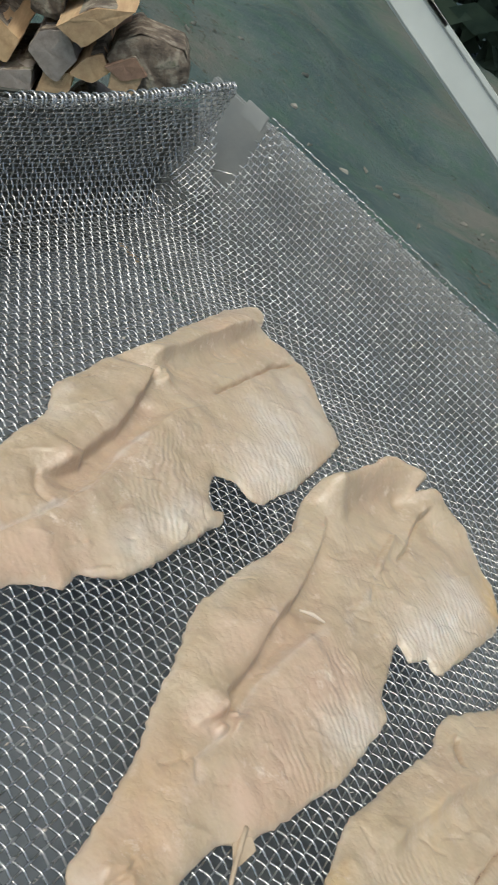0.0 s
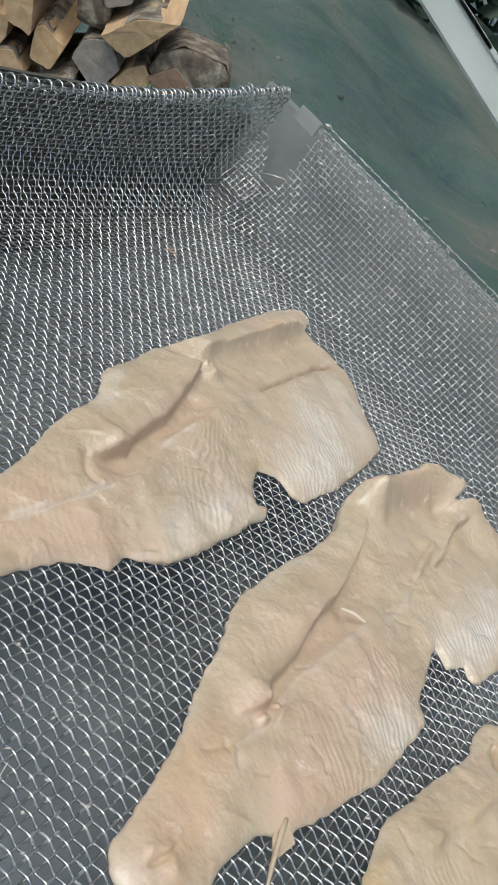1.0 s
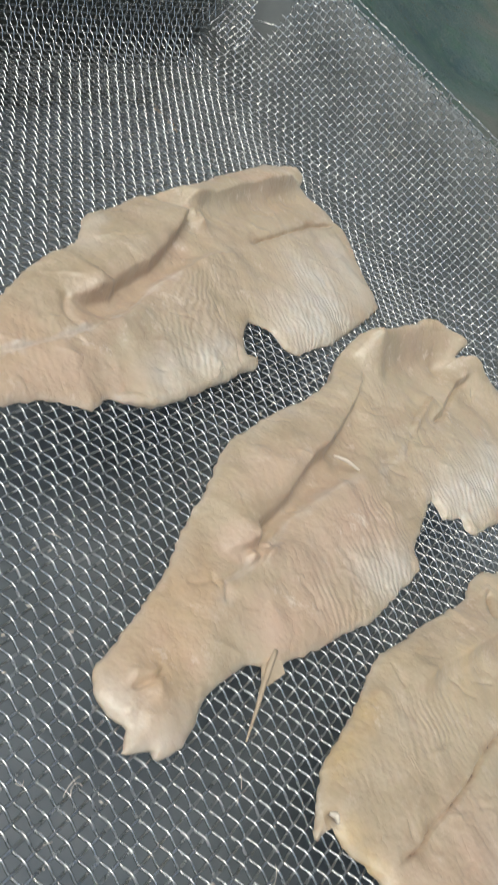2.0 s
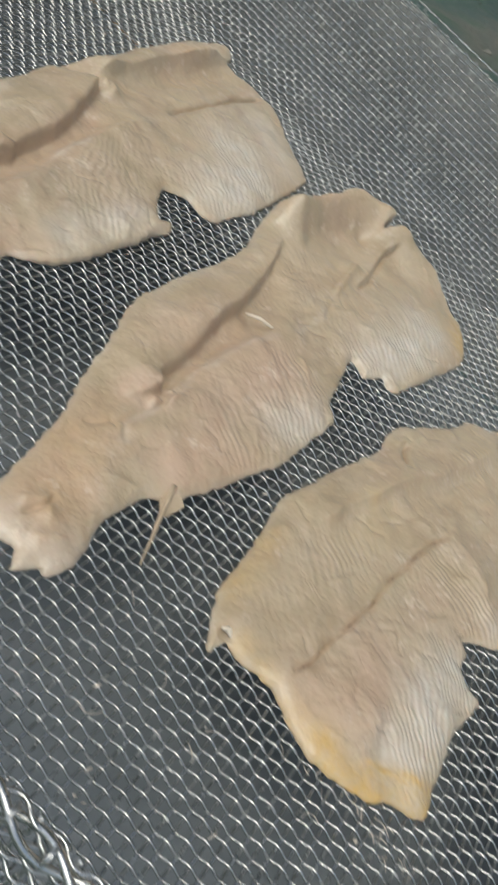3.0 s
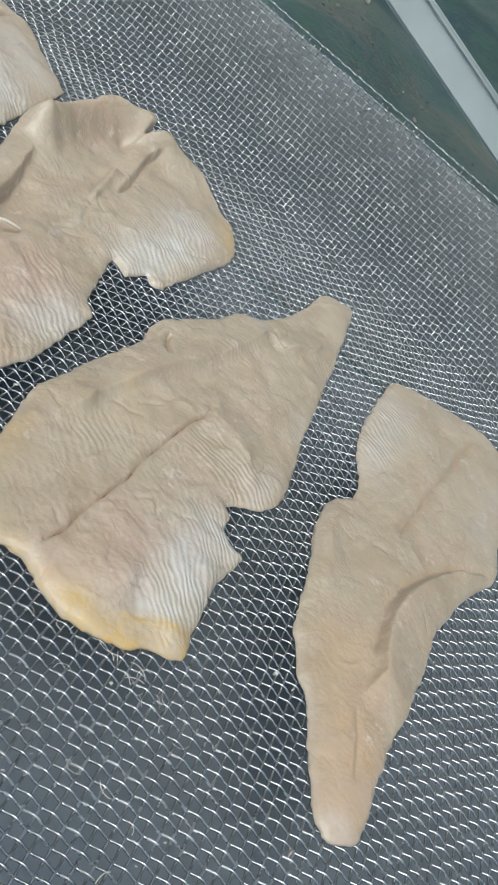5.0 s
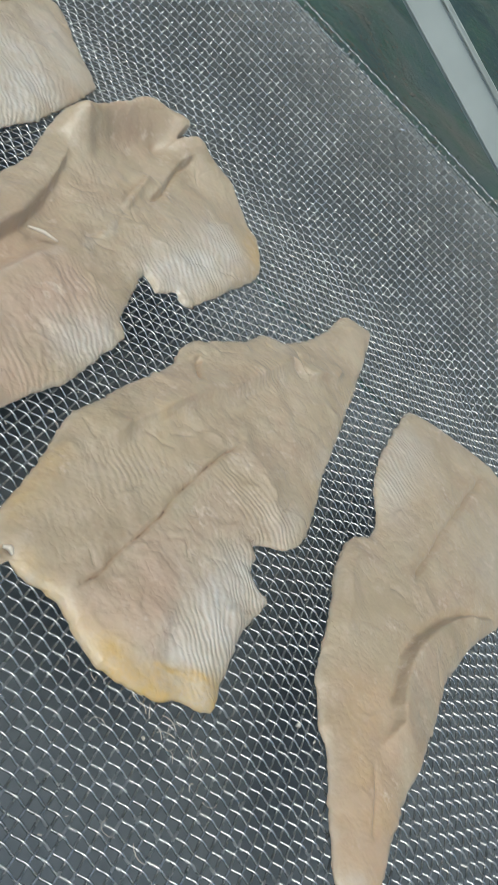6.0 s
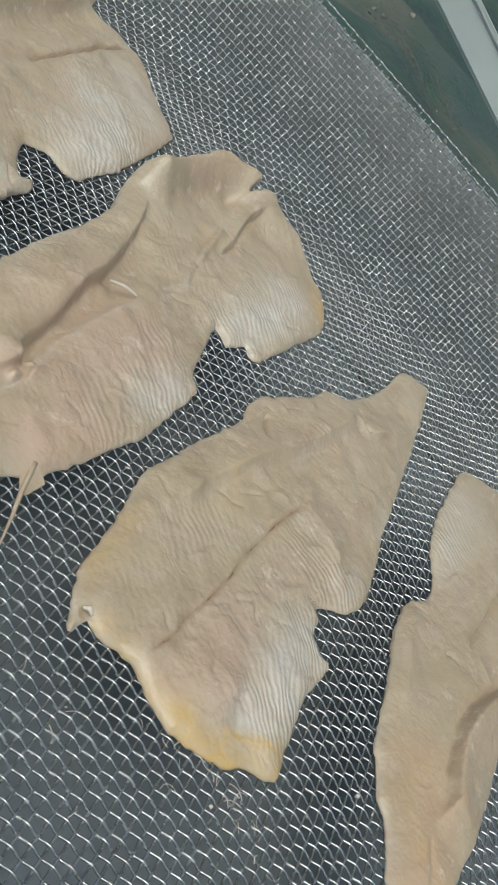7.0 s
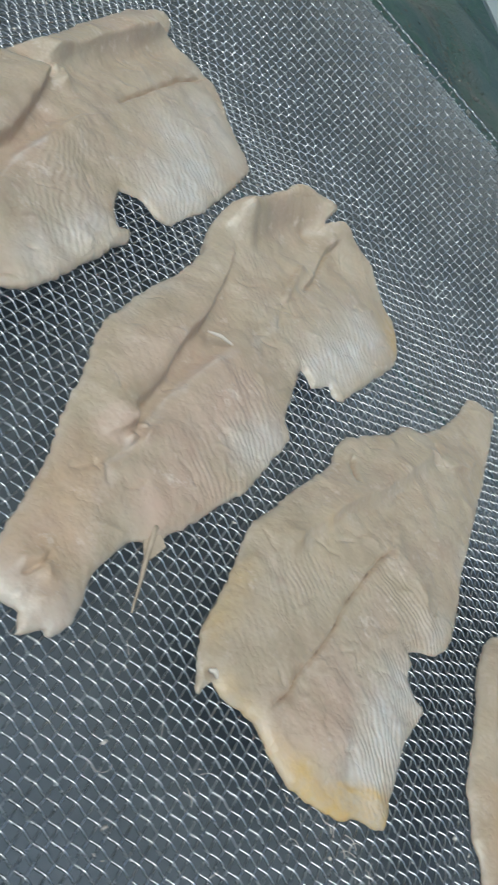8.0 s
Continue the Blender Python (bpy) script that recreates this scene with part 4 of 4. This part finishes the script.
# ---- stacked firewood ----
def log(seed, length, width, height, corners, wood, rough=0.17):
    """A split log: an uneven cut face, a rough split body and a strip of bark. Length along local x."""
    rng = np.random.default_rng(seed)
    ang = np.sort(np.linspace(0, 2 * math.pi, corners, endpoint=False) + rng.normal(0, 0.25, corners))
    rad = 1 + rng.normal(0, rough, corners)
    m = 26
    px, py = np.cos(ang) * rad * width / 2, np.sin(ang) * rad * height / 2
    per = np.linspace(0, corners, m, endpoint=False)
    prof = np.stack([np.interp(per, np.arange(corners + 1), np.append(px, px[0])), np.interp(per, np.arange(corners + 1), np.append(py, py[0]))], axis=1)
    v, f = [], []
    rows = np.linspace(0, length, 9)
    for k, x in enumerate(rows):
        for q in prof:
            s = 1 + 0.05 * noise.noise(Vector((x * 14, q[0] * 40 + seed, q[1] * 40))) + 0.05 * noise.noise(Vector((x * 60, q[0] * 110 + seed, q[1] * 110)))
            if k in (0, 8):
                s *= 0.97
            v.append((x + 0.0012 * noise.noise(Vector((q[0] * 30, q[1] * 30, seed + k))), q[0] * s, q[1] * s))
    for k in range(8):
        for i in range(m):
            f.append((k * m + i, (k + 1) * m + i, (k + 1) * m + (i + 1) % m, k * m + (i + 1) % m))
    # cut ends with a slightly rough face
    for k, flip in ((0, False), (8, True)):
        c = len(v)
        v.append((rows[k], 0, 0))
        mid = len(v)
        for i in range(m):
            q = prof[i] * 0.55
            v.append((rows[k] + 0.0015 * noise.noise(Vector((q[0] * 60, q[1] * 60, seed))), q[0], q[1]))
        for i in range(m):
            j = (i + 1) % m
            quad = (k * m + i, k * m + j, mid + j, mid + i)
            tri = (mid + i, mid + j, c)
            f.append(quad[::-1] if flip else quad)
            f.append(tri[::-1] if flip else tri)
    return v, f, m, prof


def firewood(seed, u, z, d, width, height, corners, wood, turn=0.0, lean=0.0, round_bark=False, length=0.34):
    v, f, m, prof = log(seed, length, width, height, corners, wood, 0.06 if round_bark else 0.24)
    base = tagged(new("firewood_log"), "round bark-covered firewood log in the stack" if round_bark else "split firewood log with a weathered cut face in the stack", "firewood log", "logs in the woodpile")
    obj("wood", v, f, BARK if round_bark else wood, base, smooth=round_bark)
    # bark on the outer side
    k0, k1 = 3, 9
    bv, bf = [], []
    n = k1 - k0 + 1
    for x in np.linspace(0.004, length - 0.004, 9):
        for i in range(k0, k1 + 1):
            q = prof[i % m] * (1.018 + 0.025 * noise.noise(Vector((x * 30, i * 0.7, seed))))
            bv.append((x, q[0], q[1]))
    for k in range(8):
        for i in range(n - 1):
            bf.append((k * n + i, (k + 1) * n + i, (k + 1) * n + i + 1, k * n + i + 1))
    obj("bark", bv, bf, BARK, base, "rough brown bark")
    o = PILE_O + PILE_R * u + Vector((0, 0, z)) + PILE_N * d
    basis = Matrix((tuple(-PILE_N), tuple(PILE_R), (0, 0, 1))).transposed().to_4x4()
    base.matrix_world = Matrix.Translation(o) @ basis @ pose(0, 0, 0, turn, lean, 0)
    return base


PILE_O = Vector((-1.27, 1.43, 0))
PILE_N = Vector((0.62, -0.785, 0)).normalized()
PILE_R = Vector((0.785, 0.62, 0)).normalized()
firewood(21, -0.033, -0.430, 0.00, 0.105, 0.085, 5, WOOD_TAN, 20)
firewood(22, 0.060, -0.402, 0.01, 0.095, 0.090, 6, WOOD_GREY, 35)
firewood(23, 0.115, -0.290, 0.05, 0.135, 0.100, 4, WOOD_TAN, 40, -6)
firewood(24, 0.146, -0.385, 0.02, 0.080, 0.070, 5, WOOD_TAN, 10)
firewood(25, 0.238, -0.322, 0.02, 0.165, 0.125, 13, BARK, 15, 0, True, 0.13)
firewood(34, 0.195, -0.340, 0.035, 0.085, 0.055, 4, WOOD_RED, 8)
firewood(26, 0.020, -0.480, 0.01, 0.090, 0.060, 5, WOOD_GREY, 30)
firewood(27, -0.100, -0.385, 0.02, 0.085, 0.095, 4, WOOD_TAN, 60)
firewood(28, 0.020, -0.325, -0.02, 0.085, 0.075, 6, BARK, 0, 0, True)
firewood(29, -0.080, -0.505, 0.02, 0.090, 0.070, 5, WOOD_TAN, 15)
firewood(30, 0.215, -0.375, 0.03, 0.090, 0.060, 4, WOOD_TAN, 42)
firewood(31, 0.100, -0.460, 0.00, 0.090, 0.070, 5, WOOD_TAN, 70)
firewood(32, -0.070, -0.290, 0.00, 0.090, 0.090, 5, WOOD_TAN, 24)
firewood(33, 0.045, -0.245, 0.00, 0.090, 0.080, 5, WOOD_GREY, 50)
pile_rng = random.Random(6)
for row in range(6):
    for col in range(11):
        u, z = -0.60 + col * 0.094 + (row % 2) * 0.045, -0.800 + row * 0.082
        if z > -0.54 and u > -0.13:
            continue
        if u > 0.30 + 0.1 * (z < -0.6):
            continue
        firewood(40 + row * 11 + col, u, z, pile_rng.uniform(-0.02, 0.03), pile_rng.uniform(0.092, 0.108), pile_rng.uniform(0.08, 0.095), pile_rng.choice((4, 5, 5, 6)), pile_rng.choice((WOOD_TAN, WOOD_TAN, WOOD_GREY)), pile_rng.uniform(0, 90))
